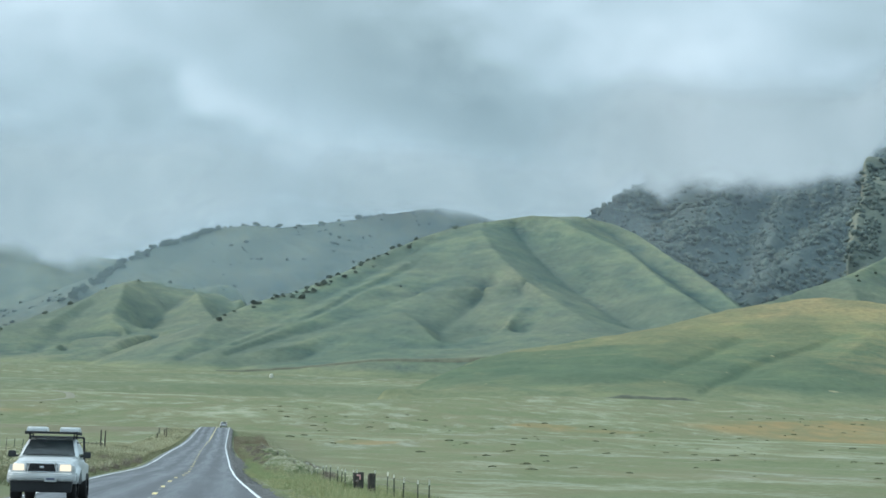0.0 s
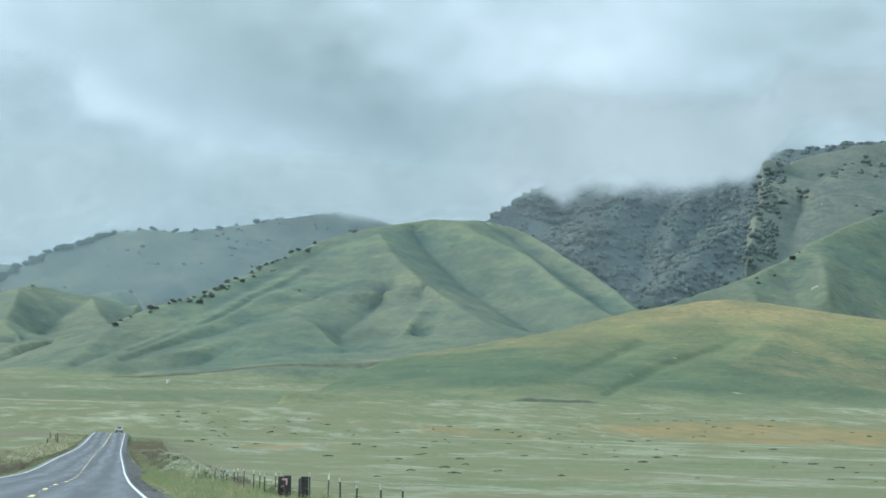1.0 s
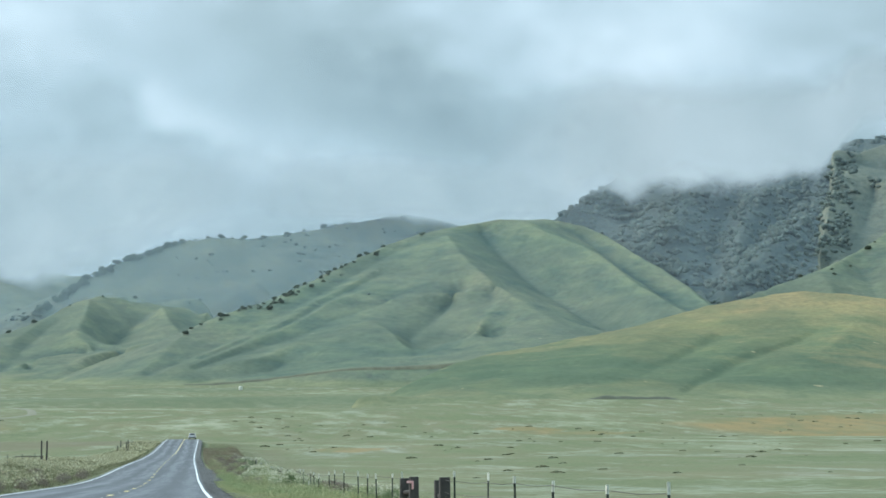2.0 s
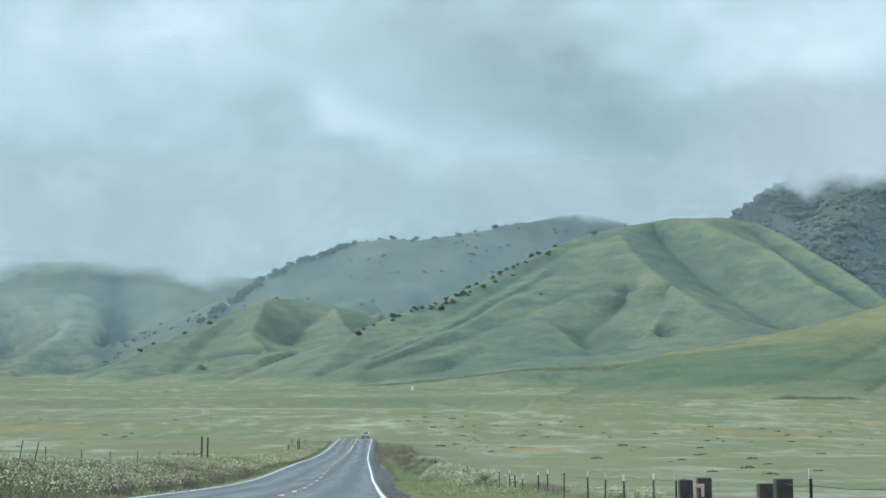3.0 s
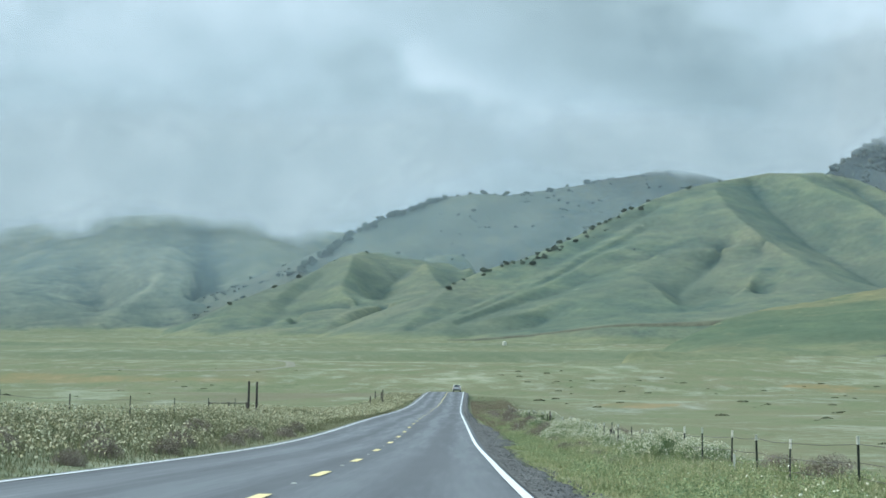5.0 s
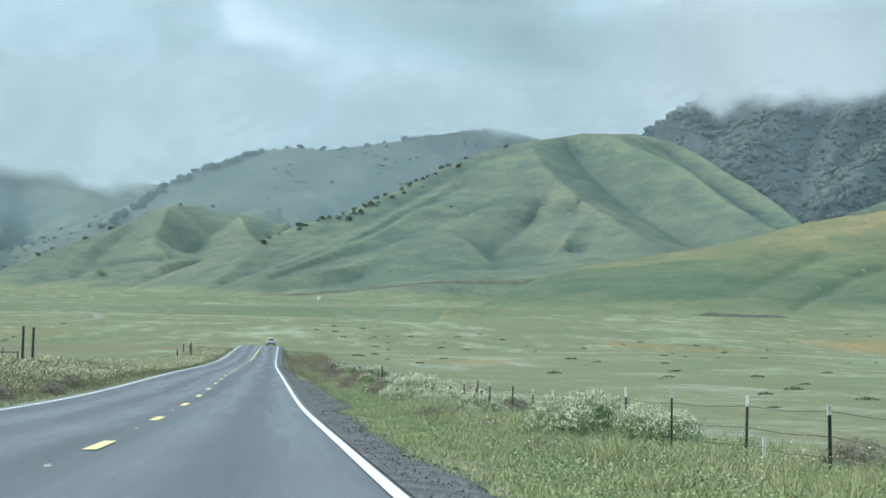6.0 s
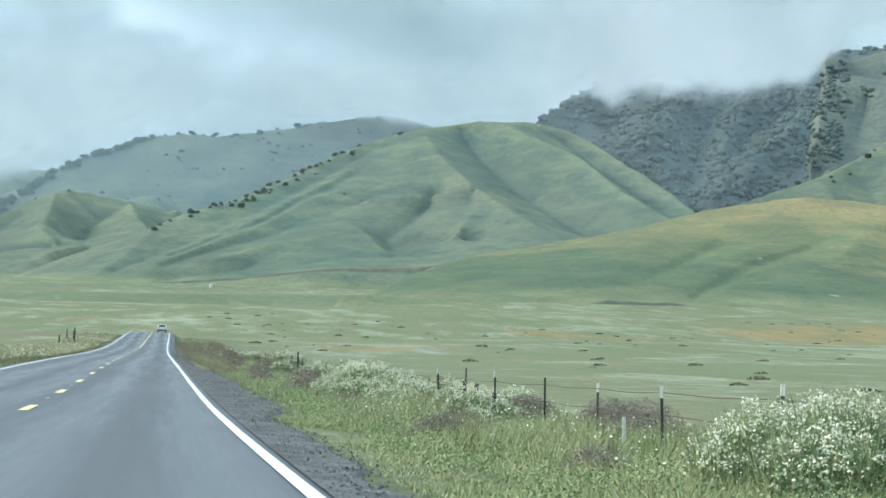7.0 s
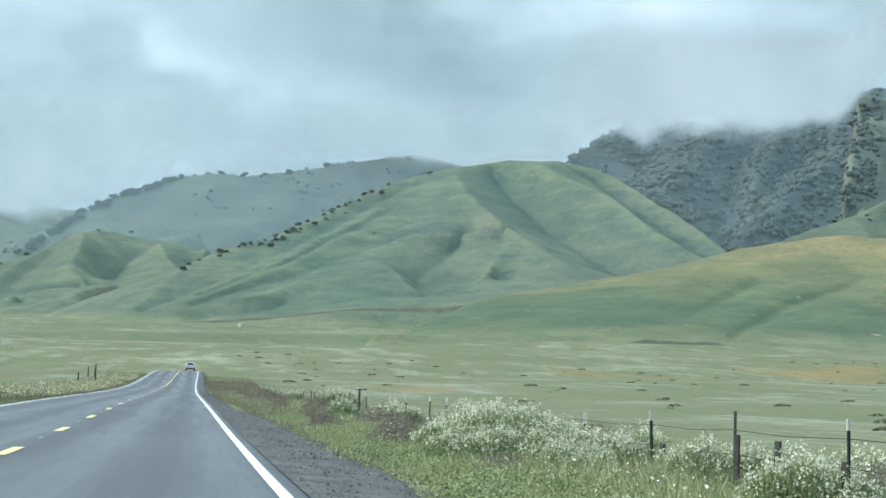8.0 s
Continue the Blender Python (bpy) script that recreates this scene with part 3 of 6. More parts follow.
def hill(name, lines, near, far, left, right, cover, label, rough=3.5, size=90, lean=0.3, seed=1, round_by=3, bloom=None, dark_green=(), cols=300, rows=240):
    """A hill on a fan of bearings (tan, left to right) and distances."""
    s = np.linspace(left, right, cols)[None, :]
    d = np.linspace(near, far, rows)[:, None]
    x, y = s * d, d + 0 * s
    floor = plain_z(x, y)
    z = blurred(stretched(lines, floor - 25, near, far, left, right), round_by)
    gully = 1 - np.abs(lumps(x + lean * y, y * 0.4, size, seed, 4, 0.55)) * 2
    rill = 1 - np.abs(lumps(x + 1.4 * lean * y, y * 0.22, size * 0.35, seed + 5, 3, 0.55)) * 2
    z = z + 3 * lumps(x, y, 70, seed + 4, 3) * (1 - step(0, 30, np.abs(z - floor)))
    z = z - rough * (np.maximum(gully, -0.2) + 0.4 * np.maximum(rill, -0.1)) * step(0, 50, z - floor) + 1.2 * lumps(x, y, 40, seed + 3, 3)
    # bulge against hollow; carries the relief painted by hill_cover
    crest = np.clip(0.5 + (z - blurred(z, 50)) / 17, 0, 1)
    if bloom:
        crest = 0.15 + crest * 0.35 + 0.75 * step(*bloom, z)
    # ovals of darker green on the lower slope
    green = np.zeros(z.shape)
    for spot in dark_green:
        green = np.maximum(green, oval(x, y, *spot))
    ob = new(name, sheet(name, x, y, z, z > floor - 14, {"crest": crest, "dark_green": 0.95 * green, "foot": 1 - step(1, 11, z - floor + 4 * lumps(x, y, 60, seed + 9, 3))}))
    ob.data.materials.append(cover)
    HILLS[name] = (left, right, near, far, z)
    return tagged(ob, label, "hill", kind="structure")


def hill_z(name, x, y):
    """Height of a hill that has been built."""
    left, right, near, far, z = HILLS[name]
    rows, cols = z.shape
    c = np.clip((x / y - left) / (right - left) * (cols - 1), 0, cols - 1.001)
    r = np.clip((y - near) / (far - near) * (rows - 1), 0, rows - 1.001)
    i, j = np.floor(r).astype(int), np.floor(c).astype(int)
    p, q = r - i, c - j
    return z[i, j] * (1 - p) * (1 - q) + z[i, j + 1] * (1 - p) * q + z[i + 1, j] * p * (1 - q) + z[i + 1, j + 1] * p * q

# ---- large structure ----
v = np.linspace(-1, 1, 401)[None, :]
s = np.sinh(3 * v) / np.sinh(3) * 0.8
y = np.concatenate([np.arange(-150, 260, 1.6), np.geomspace(260, 4950, 300)])[:, None]
gx, gy = s * (y + 210) + 0 * y, y + 0 * s
off = gx - road_x(gy)
sand = np.maximum.reduce([oval(gx, gy, 31, 392, 16, 34, 1), oval(gx, gy, 26, 168, 14, 13, 2), 0.8 * oval(gx, gy, 62, 200, 26, 16, 3), 0.5 * oval(gx, gy, 110, 330, 60, 22, 4),
                          0.35 * oval(gx, gy, 70, 520, 40, 26, 5), 0.45 * oval(gx, gy, 110, 1935, 130, 35, 6), 0.7 * oval(gx, gy, -210, 1500, 120, 60, 7), 0.6 * oval(gx, gy, -520, 2500, 240, 120, 8)])
orange = np.maximum.reduce([oval(gx, gy, 280, 770, 85, 120, 11), 0.9 * oval(gx, gy, 30, 418, 7, 12, 12), oval(gx, gy, 131, 768, 14, 16, 17), 0.7 * oval(gx, gy, 150, 745, 26, 10, 18), 0.8 * oval(gx, gy, 165, 590, 50, 110, 19), 0.7 * oval(gx, gy, -190, 800, 110, 30, 13), 0.6 * oval(gx, gy, 300, 800, 90, 60, 14)])
scrub = np.maximum(0.7 * oval(gx, gy, 8, 330, 9, 150, 21) * (0.6 + 0.8 * lumps(gx, gy, 9, 24, 3)), np.maximum(oval(gx, gy, 345, 1512, 60, 14, 22), 0.8 * oval(gx, gy, -35, 470, 26, 60, 23)))
bench = gy + 0.12 * gx + 25 * lumps(gx, gy, 300, 15, 3)
# greener band below the bench; its darkness also paints in the terrace's shaded front
green = np.maximum(step(1080, 1320, gy + 90 * lumps(gx, gy, 220, 33, 3)) * (1 - step(1960, 2000, bench)) * (0.42 + 0.9 * lumps(gx, gy * 2, 240, 31, 4)), 0.4 * step(2040, 2500, gy))
verge = step(0.5, 2.0, np.maximum(off - 1.5, -6.9 - off)) * (1 - step(8, 14, np.maximum(off, -8 - off + 4))) * (1 - step(430, 520, gy)) * (1 - 0.65 * step(220, 330, gy)) * np.clip(0.8 + 0.7 * lumps(gx, gy, 7, 27, 3), 0, 1)
verge = np.clip(np.maximum(verge, ((off > -7) & (off < 2) & (gy < 500)) * 1.0), 0, 1)
ground = new("ground", sheet("ground", gx, gy, ground_z(gx, gy), None, {"sand": sand, "orange": orange, "scrub": scrub, "green": np.clip(green, 0, 1), "verge": verge}))
tagged(ground, "pale green grassy valley floor with bare sandy patches", "grassland", kind="structure")
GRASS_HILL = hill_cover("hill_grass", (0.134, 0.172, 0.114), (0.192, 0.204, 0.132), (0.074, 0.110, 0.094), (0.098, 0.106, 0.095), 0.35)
# distant grass tones are greyed and blued to paint in haze
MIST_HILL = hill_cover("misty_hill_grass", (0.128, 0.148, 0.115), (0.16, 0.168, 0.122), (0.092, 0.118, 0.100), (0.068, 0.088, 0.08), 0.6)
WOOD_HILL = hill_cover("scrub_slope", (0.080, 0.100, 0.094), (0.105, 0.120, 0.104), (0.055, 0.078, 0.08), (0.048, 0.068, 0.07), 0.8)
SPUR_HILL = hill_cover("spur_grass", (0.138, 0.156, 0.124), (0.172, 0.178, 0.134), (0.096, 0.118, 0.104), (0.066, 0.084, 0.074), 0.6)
# the pale crest tone here paints in sunlit ridges
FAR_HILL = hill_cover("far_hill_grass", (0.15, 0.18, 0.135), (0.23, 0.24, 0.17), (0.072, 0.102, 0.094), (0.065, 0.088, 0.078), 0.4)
FLOWER_HILL = hill_cover("flowering_hill_grass", (0.160, 0.180, 0.098), (0.285, 0.225, 0.120), (0.090, 0.128, 0.082), (0.10, 0.112, 0.075), 0.3, 0.6)
ground.data.materials.append(valley_cover())
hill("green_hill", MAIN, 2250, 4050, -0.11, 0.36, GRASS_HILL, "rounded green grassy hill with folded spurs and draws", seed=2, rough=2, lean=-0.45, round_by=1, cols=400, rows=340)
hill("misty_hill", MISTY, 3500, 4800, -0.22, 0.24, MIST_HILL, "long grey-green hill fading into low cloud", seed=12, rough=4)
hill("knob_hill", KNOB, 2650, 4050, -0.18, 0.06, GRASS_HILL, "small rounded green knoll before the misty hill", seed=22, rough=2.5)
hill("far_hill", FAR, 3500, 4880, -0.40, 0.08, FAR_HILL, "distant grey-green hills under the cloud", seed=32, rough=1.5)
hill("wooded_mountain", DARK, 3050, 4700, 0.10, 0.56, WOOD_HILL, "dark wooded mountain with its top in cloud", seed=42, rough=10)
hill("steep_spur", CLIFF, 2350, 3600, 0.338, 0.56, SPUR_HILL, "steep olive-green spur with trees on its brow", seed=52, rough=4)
hill("green_shoulder", GREEN, 1700, 2600, 0.16, 0.56, GRASS_HILL, "smooth green shoulder with scattered bushes", seed=62, rough=2)
hill("orange_hill", ORANGE, 1080, 1850, 0.05, 0.56, FLOWER_HILL, "low hill with orange wildflowers on its crest", seed=72, rough=1.2, size=70, round_by=3, bloom=(75, 140), dark_green=((215, 1290, 95, 130, 91), (330, 1270, 60, 60, 92), (440, 1230, 110, 75, 93), (250, 1400, 70, 60, 94)), cols=380, rows=280)

# road
ys = np.concatenate([np.arange(-120, 260, 1.0), np.arange(260, 560, 2.0)])


def asphalt_cover():
    """Worn asphalt: grain, patches, polished wheel paths and damp streaks along the lanes."""
    mat, n, bsdf, spot = surface("asphalt", 0.6, 0.4)
    axis = n.put("ShaderNodeSeparateXYZ")
    n.feed(axis.inputs[0], spot)
    wheel = n.math("SINE", n.math("MULTIPLY_ADD", axis.outputs[0], 3.45, 0.6))
    long = n.noise(n.scaled(spot, (1.0, 0.03, 1)), 1.6, 4.0, 0.6)
    patch = n.noise(n.scaled(spot, (1.0, 0.25, 1)), 0.35, 4.0, 0.6)
    grain = n.noise(spot, 45.0, 2.0, 0.7)
    tone = n.math("MULTIPLY_ADD", wheel, 0.07, n.math("MULTIPLY_ADD", long, 0.38, n.math("MULTIPLY_ADD", patch, 0.35, n.math("MULTIPLY_ADD", grain, 0.25, 0.04))))
    n.feed(bsdf.inputs["Base Color"], n.ramp(tone, [(0.30, (0.060, 0.064, 0.070)), (0.52, (0.085, 0.090, 0.098)), (0.75, (0.13, 0.137, 0.148))]))
    n.feed(bsdf.inputs["Roughness"], n.ramp(n.math("ADD", long, n.math("MULTIPLY", wheel, -0.1)), [(0.35, 0.42), (0.65, 0.72)]))
    bump(n, bsdf, grain, 0.25, 0.006)
    return mat


ASPHALT = asphalt_cover()
WHITE_LINE = plain("white_road_paint", (0.72, 0.74, 0.74), 0.6, 0, 0.12, 3.0)
YELLOW_LINE = plain("yellow_road_paint", (0.77, 0.63, 0.30), 0.6, 0, 0.15, 3.0)


def strip(name, ys, offs, lifts, mat, z_of=road_z):
    x = road_x(ys)[:, None] + np.array(offs)[None, :]
    yy = ys[:, None] + 0 * x
    me = sheet(name, x, yy, z_of(ys)[:, None] + np.array(lifts)[None, :])
    me.materials.append(mat)
    return me


road = new("road", strip("road", ys, (-7.0, -6.65, -6.0, -4.5, -2.48, -0.5, 0.7, 1.22, 1.42), (-0.16, -0.012, 0, 0.02, 0.04, 0.02, 0, -0.012, -0.16), ASPHALT))
tagged(road, "two-lane grey asphalt road, worn and damp, over a crest", "road", kind="structure")
for off in (EDGE_R, EDGE_L):
    me = strip("edge_line", ys, (off - 0.062, off + 0.062), (0.008, 0.008), WHITE_LINE)
    if off > 0:
        # the near lane narrows a little past the bend
        for v in me.vertices:
            v.co.x -= 0.11 * float(step(132, 168, v.co.y))
    ob = new("edge_line", me)
    ob.parent = road


def centre(y):
    """The centre line drifts a little towards the near lane between the two bends."""
    return MIDDLE + 0.22 * step(70, 115, y) * (1 - step(135, 200, y)) + 0.2 * step(98, 112, y) * (1 - step(128, 156, y))


DASHES = [39.6, 51.8, 64.0, 76.4, 88.7, 100.2, 110.9, 121.5, 132.8, 147.0, 161.5, 173.8, 185.7, 197.9, 210.0, 221.8, 233.8, 246.0] + [246 + 12.19 * k for k in range(1, 9)]
RAISED = plain("raised_marker", (0.42, 0.42, 0.38), 0.5, 0, 0.15, 20.0)
for mid in DASHES:
    yy = mid + np.linspace(-1.52, 1.52, 5)
    ob = new("centre_dash", strip("centre_dash", yy, (float(centre(mid)) - 0.085, float(centre(mid)) + 0.085), (0.048, 0.048), YELLOW_LINE))
    ob.parent = road
for a, b in zip(DASHES, DASHES[1:]):
    y = (a + b) / 2
    bm = bmesh.new()
    bmesh.ops.create_cone(bm, cap_ends=True, segments=4, radius1=0.06, radius2=0.035, depth=0.022, matrix=Matrix.Translation((float(road_x(y) + centre(y)), y, float(road_z(y)) + 0.055)) @ pose(0, 0, 0, 0, 0, 45))
    me = bpy.data.meshes.new("road_marker")
    bm.to_mesh(me)
    bm.free()
    me.materials.append(RAISED)
    ob = new("road_marker", me)
    ob.parent = road
yy = np.arange(347, 540, 2.0)
ob = new("centre_line", strip("centre_line", yy, (MIDDLE + 0.1, MIDDLE + 0.22), (0.048, 0.048), YELLOW_LINE))
ob.parent = road

# ---- helpers for things ----
rng = np.random.default_rng(7)


def part(name, bm, material, parent, label=""):
    """One bmesh as one mesh object under a thing or a part."""
    me = bpy.data.meshes.new(name)
    bm.to_mesh(me)
    bm.free()
    me.materials.append(material)
    ob = new(name, me)
    ob.parent = parent
    return tagged(ob, label)


def thing(name, label, category, at=(0, 0, 0), turn=0.0, group="", kind=""):
    ob = new(name)
    ob.matrix_basis = pose(*at, 0, 0, turn)
    ob.empty_display_size = 0.2
    return tagged(ob, label, category, group, kind)


def smooth(bm, angle=40):
    for f in bm.faces:
        f.smooth = True
    for e in bm.edges:
        if len(e.link_faces) == 2 and e.calc_face_angle(0) > radians(angle):
            e.smooth = False
    return bm


def block(size, at=(0, 0, 0), taper=(1, 1), shift=(0, 0), bevel=0.02, segments=2, turn=None):
    """A bevelled box; taper and shift set its top against its foot."""
    bm = bmesh.new()
    bmesh.ops.create_cube(bm, size=1)
    for v in bm.verts:
        up = v.co.z > 0
        v.co.x *= size[0] * (taper[0] if up else 1)
        v.co.y *= size[1] * (taper[1] if up else 1)
        v.co.z *= size[2]
        if up:
            v.co.x += shift[0]
            v.co.y += shift[1]
    if bevel:
        bmesh.ops.bevel(bm, geom=bm.edges[:], offset=bevel, segments=segments, affect="EDGES", profile=0.6)
    if turn:
        bmesh.ops.rotate(bm, verts=bm.verts, matrix=Euler([radians(a) for a in turn]).to_matrix())
    bmesh.ops.translate(bm, verts=bm.verts, vec=at)
    return smooth(bm)


def tube(a, b, r0, r1, sides=8):
    """A round or tapered bar from a to b."""
    bm = bmesh.new()
    d = Vector(b) - Vector(a)
    bmesh.ops.create_cone(bm, cap_ends=True, segments=sides, radius1=r0, radius2=r1, depth=d.length)
    bmesh.ops.transform(bm, verts=bm.verts, matrix=Matrix.Translation((Vector(a) + Vector(b)) / 2) @ d.to_track_quat("Z", "Y").to_matrix().to_4x4())
    return smooth(bm, 50)


def joined(*parts):
    bm = bmesh.new()
    for p in parts:
        me = bpy.data.meshes.new("tmp")
        p.to_mesh(me)
        bm.from_mesh(me)
        bpy.data.meshes.remove(me)
        p.free()
    return bm


def shards(name, corners, material):
    """Many loose triangles or quads as one mesh; corners has the shape (count, 3 or 4, 3)."""
    count, k, _ = corners.shape
    me = bpy.data.meshes.new(name)
    me.vertices.add(count * k)
    me.vertices.foreach_set("co", corners.astype(np.float32).ravel())
    me.loops.add(count * k)
    me.loops.foreach_set("vertex_index", np.arange(count * k, dtype=np.int32))
    me.polygons.add(count)
    me.polygons.foreach_set("loop_start", np.arange(0, count * k, k, dtype=np.int32))
    me.update(calc_edges=True)
    me.materials.append(material)
    return me


def blades(x, y, z, height, width, lean=0.35):
    """Grass blades: a bent pair of triangles is too fine to see here, so each is one tapering triangle."""
    n = len(x)
    a = rng.uniform(0, 2 * np.pi, n)
    h = height * rng.uniform(0.6, 1.3, n)
    w = width * rng.uniform(0.6, 1.4, n)
    tip = np.stack([rng.normal(0, lean, n) * h, rng.normal(0, lean, n) * h, h], -1)
    side = np.stack([np.cos(a) * w, np.sin(a) * w, 0 * w], -1)
    foot = np.stack([x, y, z], -1)
    return np.stack([foot - side, foot + side, foot + tip], 1)


def petals(centre, size):
    """Small quads turned every way, for flower heads and leaves."""
    n = len(centre)
    u = rng.normal(size=(n, 3))
    u /= np.linalg.norm(u, axis=1, keepdims=True)
    v = np.cross(u, rng.normal(size=(n, 3)))
    v /= np.linalg.norm(v, axis=1, keepdims=True)
    s = (size * rng.uniform(0.6, 1.4, n))[:, None]
    return np.stack([centre - s * u - s * v * 0.7, centre + s * u - s * v * 0.7, centre + s * u + s * v * 0.7, centre - s * u + s * v * 0.7], 1)


def leafy(name, stops, rough=0.75):
    """Leaf or petal colour that differs from piece to piece."""
    mat, n, bsdf, spot = surface(name, rough, 0.2)
    geo = n.put("ShaderNodeNewGeometry")
    patchy = n.ramp(n.noise(spot, 0.7, 4.0, 0.6), [(0.3, 0.0), (0.7, 1.0)])
    fac = n.math("MULTIPLY_ADD", geo.outputs["Random Per Island"], 0.65, n.math("MULTIPLY", patchy, 0.35))
    n.feed(bsdf.inputs["Base Color"], n.ramp(fac, stops))
    return mat


GRASS = leafy("verge_grass", [(0.12, (0.17, 0.225, 0.10)), (0.40, (0.27, 0.315, 0.15)), (0.65, (0.37, 0.38, 0.205)), (0.88, (0.48, 0.44, 0.28))])
BANK_GRASS = leafy("bank_grass", [(0.12, (0.095, 0.115, 0.06)), (0.40, (0.155, 0.17, 0.09)), (0.65, (0.235, 0.23, 0.135)), (0.88, (0.33, 0.295, 0.205))])
DRY_GRASS = leafy("brown_scrub_grass", [(0.2, (0.15, 0.125, 0.09)), (0.5, (0.235, 0.20, 0.145)), (0.8, (0.30, 0.275, 0.18))])
SCRUB_GRASS = leafy("mixed_scrub_grass", [(0.2, (0.12, 0.115, 0.085)), (0.4, (0.19, 0.205, 0.115)), (0.7, (0.25, 0.285, 0.16)), (0.9, (0.33, 0.32, 0.22))])
HERB = leafy("dark_herb_leaf", [(0.15, (0.15, 0.215, 0.115)), (0.5, (0.26, 0.33, 0.165)), (0.85, (0.42, 0.43, 0.22))])
BUSH_LEAF = leafy("bush_leaf", [(0.15, (0.115, 0.18, 0.095)), (0.5, (0.205, 0.275, 0.135)), (0.85, (0.34, 0.375, 0.19))])
PETAL = leafy("white_petal", [(0.2, (0.54, 0.54, 0.36)), (0.5, (0.70, 0.69, 0.52)), (0.8, (0.80, 0.79, 0.66))], 0.6)
CREAM = leafy("cream_petal", [(0.2, (0.30, 0.295, 0.17)), (0.5, (0.41, 0.40, 0.25)), (0.8, (0.55, 0.53, 0.37))], 0.6)
TWIG = leafy("dead_twig", [(0.2, (0.14, 0.115, 0.095)), (0.6, (0.235, 0.20, 0.165)), (0.9, (0.37, 0.32, 0.27))], 0.9)


def gravel_cover():
    mat, n, bsdf, spot = surface("gravel", 0.95, 0.15)
    cell = n.put("ShaderNodeTexVoronoi")
    n.feed(cell.inputs["Vector"], spot)
    cell.inputs["Scale"].default_value = 24.0
    tone = n.math("MULTIPLY_ADD", n.noise(spot, 1.6, 4.0, 0.6), 0.45, n.math("MULTIPLY", n.noise(spot, 14.0, 5.0, 0.75), 0.55))
    n.feed(bsdf.inputs["Base Color"], n.ramp(tone, [(0.32, (0.065, 0.066, 0.066)), (0.5, (0.135, 0.136, 0.132)), (0.68, (0.27, 0.268, 0.255))]))
    bump(n, bsdf, n.math("ADD", cell.outputs["Distance"], n.noise(spot, 12.0, 3.0)), 0.9, 0.05)
    return mat


GRAVEL = gravel_cover()
sy = np.arange(-110, 470, 0.7)[:, None]


def gravel_edge(y):
    """How far the gravel reaches, across from the driver's line."""
    return 1.85 + 0.9 * step(158, 172, y) * (1 - step(196, 225, y)) + 0.4 * lumps(y * 0 + 5, y, 3.0, 47, 4)


so = 1.09 + np.linspace(0, 1, 11)[None, :] * (gravel_edge(sy) - 1.09)
sx = road_x(sy) + so
sz = np.maximum(ground_z(sx, sy + 0 * so) + 0.03, road_z(sy) + 0.004 - 0.07 * (so - 1.09)) + 0.02 * lumps(sx, sy + 0 * so, 0.8, 43, 3) * step(1.09, 1.5, so) - 0.1 * step(0.85, 1.0, (so - 1.09) / (gravel_edge(sy) - 1.09))
shoulder = new("gravel_shoulder", sheet("gravel_shoulder", sx, sy + 0 * so, sz))
shoulder.data.materials.append(GRAVEL)
tagged(shoulder, "dark loose gravel shoulder beside the white edge line", "gravel", kind="structure")


def strewn(count, y0, y1, o0, o1, power=1.0):
    """Places beside the road: from y0 to y1, from o0 to o1 across."""
    y = y0 + (y1 - y0) * rng.random(count) ** power
    o = o0 + (o1 - o0) * rng.random(count)
    return road_x(y) + o, y, o


def stuff(name, mesh, label, category):
    return tagged(new(name, mesh), label, category, kind="stuff")


# loose stones on the shoulder
x, y, o = strewn(30000, 90, 300, 1.15, 3.3, 1.5)
ok = o < gravel_edge(y) + 0.1
x, y, o = x[ok], y[ok], o[ok]
z = np.maximum(ground_z(x, y) + 0.03, road_z(y) - 0.07 * (o - 1.09))
size = 0.006 + 0.022 * rng.random(len(x)) ** 2.5
tet = np.array([(1, 0, 0), (-0.5, 0.87, 0), (-0.5, -0.87, 0), (0, 0, 1.1)])
faces = np.array([(0, 1, 3), (1, 2, 3), (2, 0, 3)])
spin = rng.uniform(0, 6.28, len(x))
c, s = np.cos(spin)[:, None], np.sin(spin)[:, None]
corner = np.stack([c * tet[:, 0] - s * tet[:, 1], s * tet[:, 0] + c * tet[:, 1], 0 * c + tet[:, 2]], -1) * size[:, None, None] + np.stack([x, y, z], -1)[:, None, :]
stuff("gravel_stones", shards("gravel_stones", corner[:, faces].reshape(-1, 3, 3), GRAVEL), "loose grey stones on the gravel shoulder", "gravel")

# right verge: short near the gravel, tall towards the fence
sets = []
for count, y0, y1, o0, o1, h0, h1, w, power in ((60000, 112, 215, 1.9, 3.8, 0.09, 0.16, 0.008, 1.3), (210000, 118, 232, 2.2, 8.5, 0.12, 0.33, 0.009, 1.3), (36000, 60, 120, 2.2, 8.0, 0.12, 0.32, 0.010, 1.0), (46000, 230, 330, 2.2, 9.5, 0.15, 0.33, 0.018, 1.1), (24000, 328, 478, 2.0, 12, 0.08, 0.2, 0.03, 1.0)):
    x, y, o = strewn(count, y0, y1, o0, o1, power)
    gap = lumps(x, y, 2.2, 51, 3)
    ok = (gap > -0.45) & (o > gravel_edge(y) - 0.15 + rng.exponential(0.12, count)) & (rng.random(count) > step(4.5, 12, o) * step(200, 330, y)) & (rng.random(count) > step(430, 475, y))
    x, y, o, gap = x[ok], y[ok], o[ok], gap[ok]
    tall = (h0 + (h1 - h0) * step(2.3, 4.6, o)) * (0.45 + 1.1 * np.clip(gap + 0.35, 0, 1.1))
    tall = tall * (0.75 + 0.6 * lumps(x, y, 0.7, 55, 2))
    sets.append(blades(x, y, ground_z(x, y) - 0.02, tall, w, 0.5))
near = np.concatenate(sets[:4])
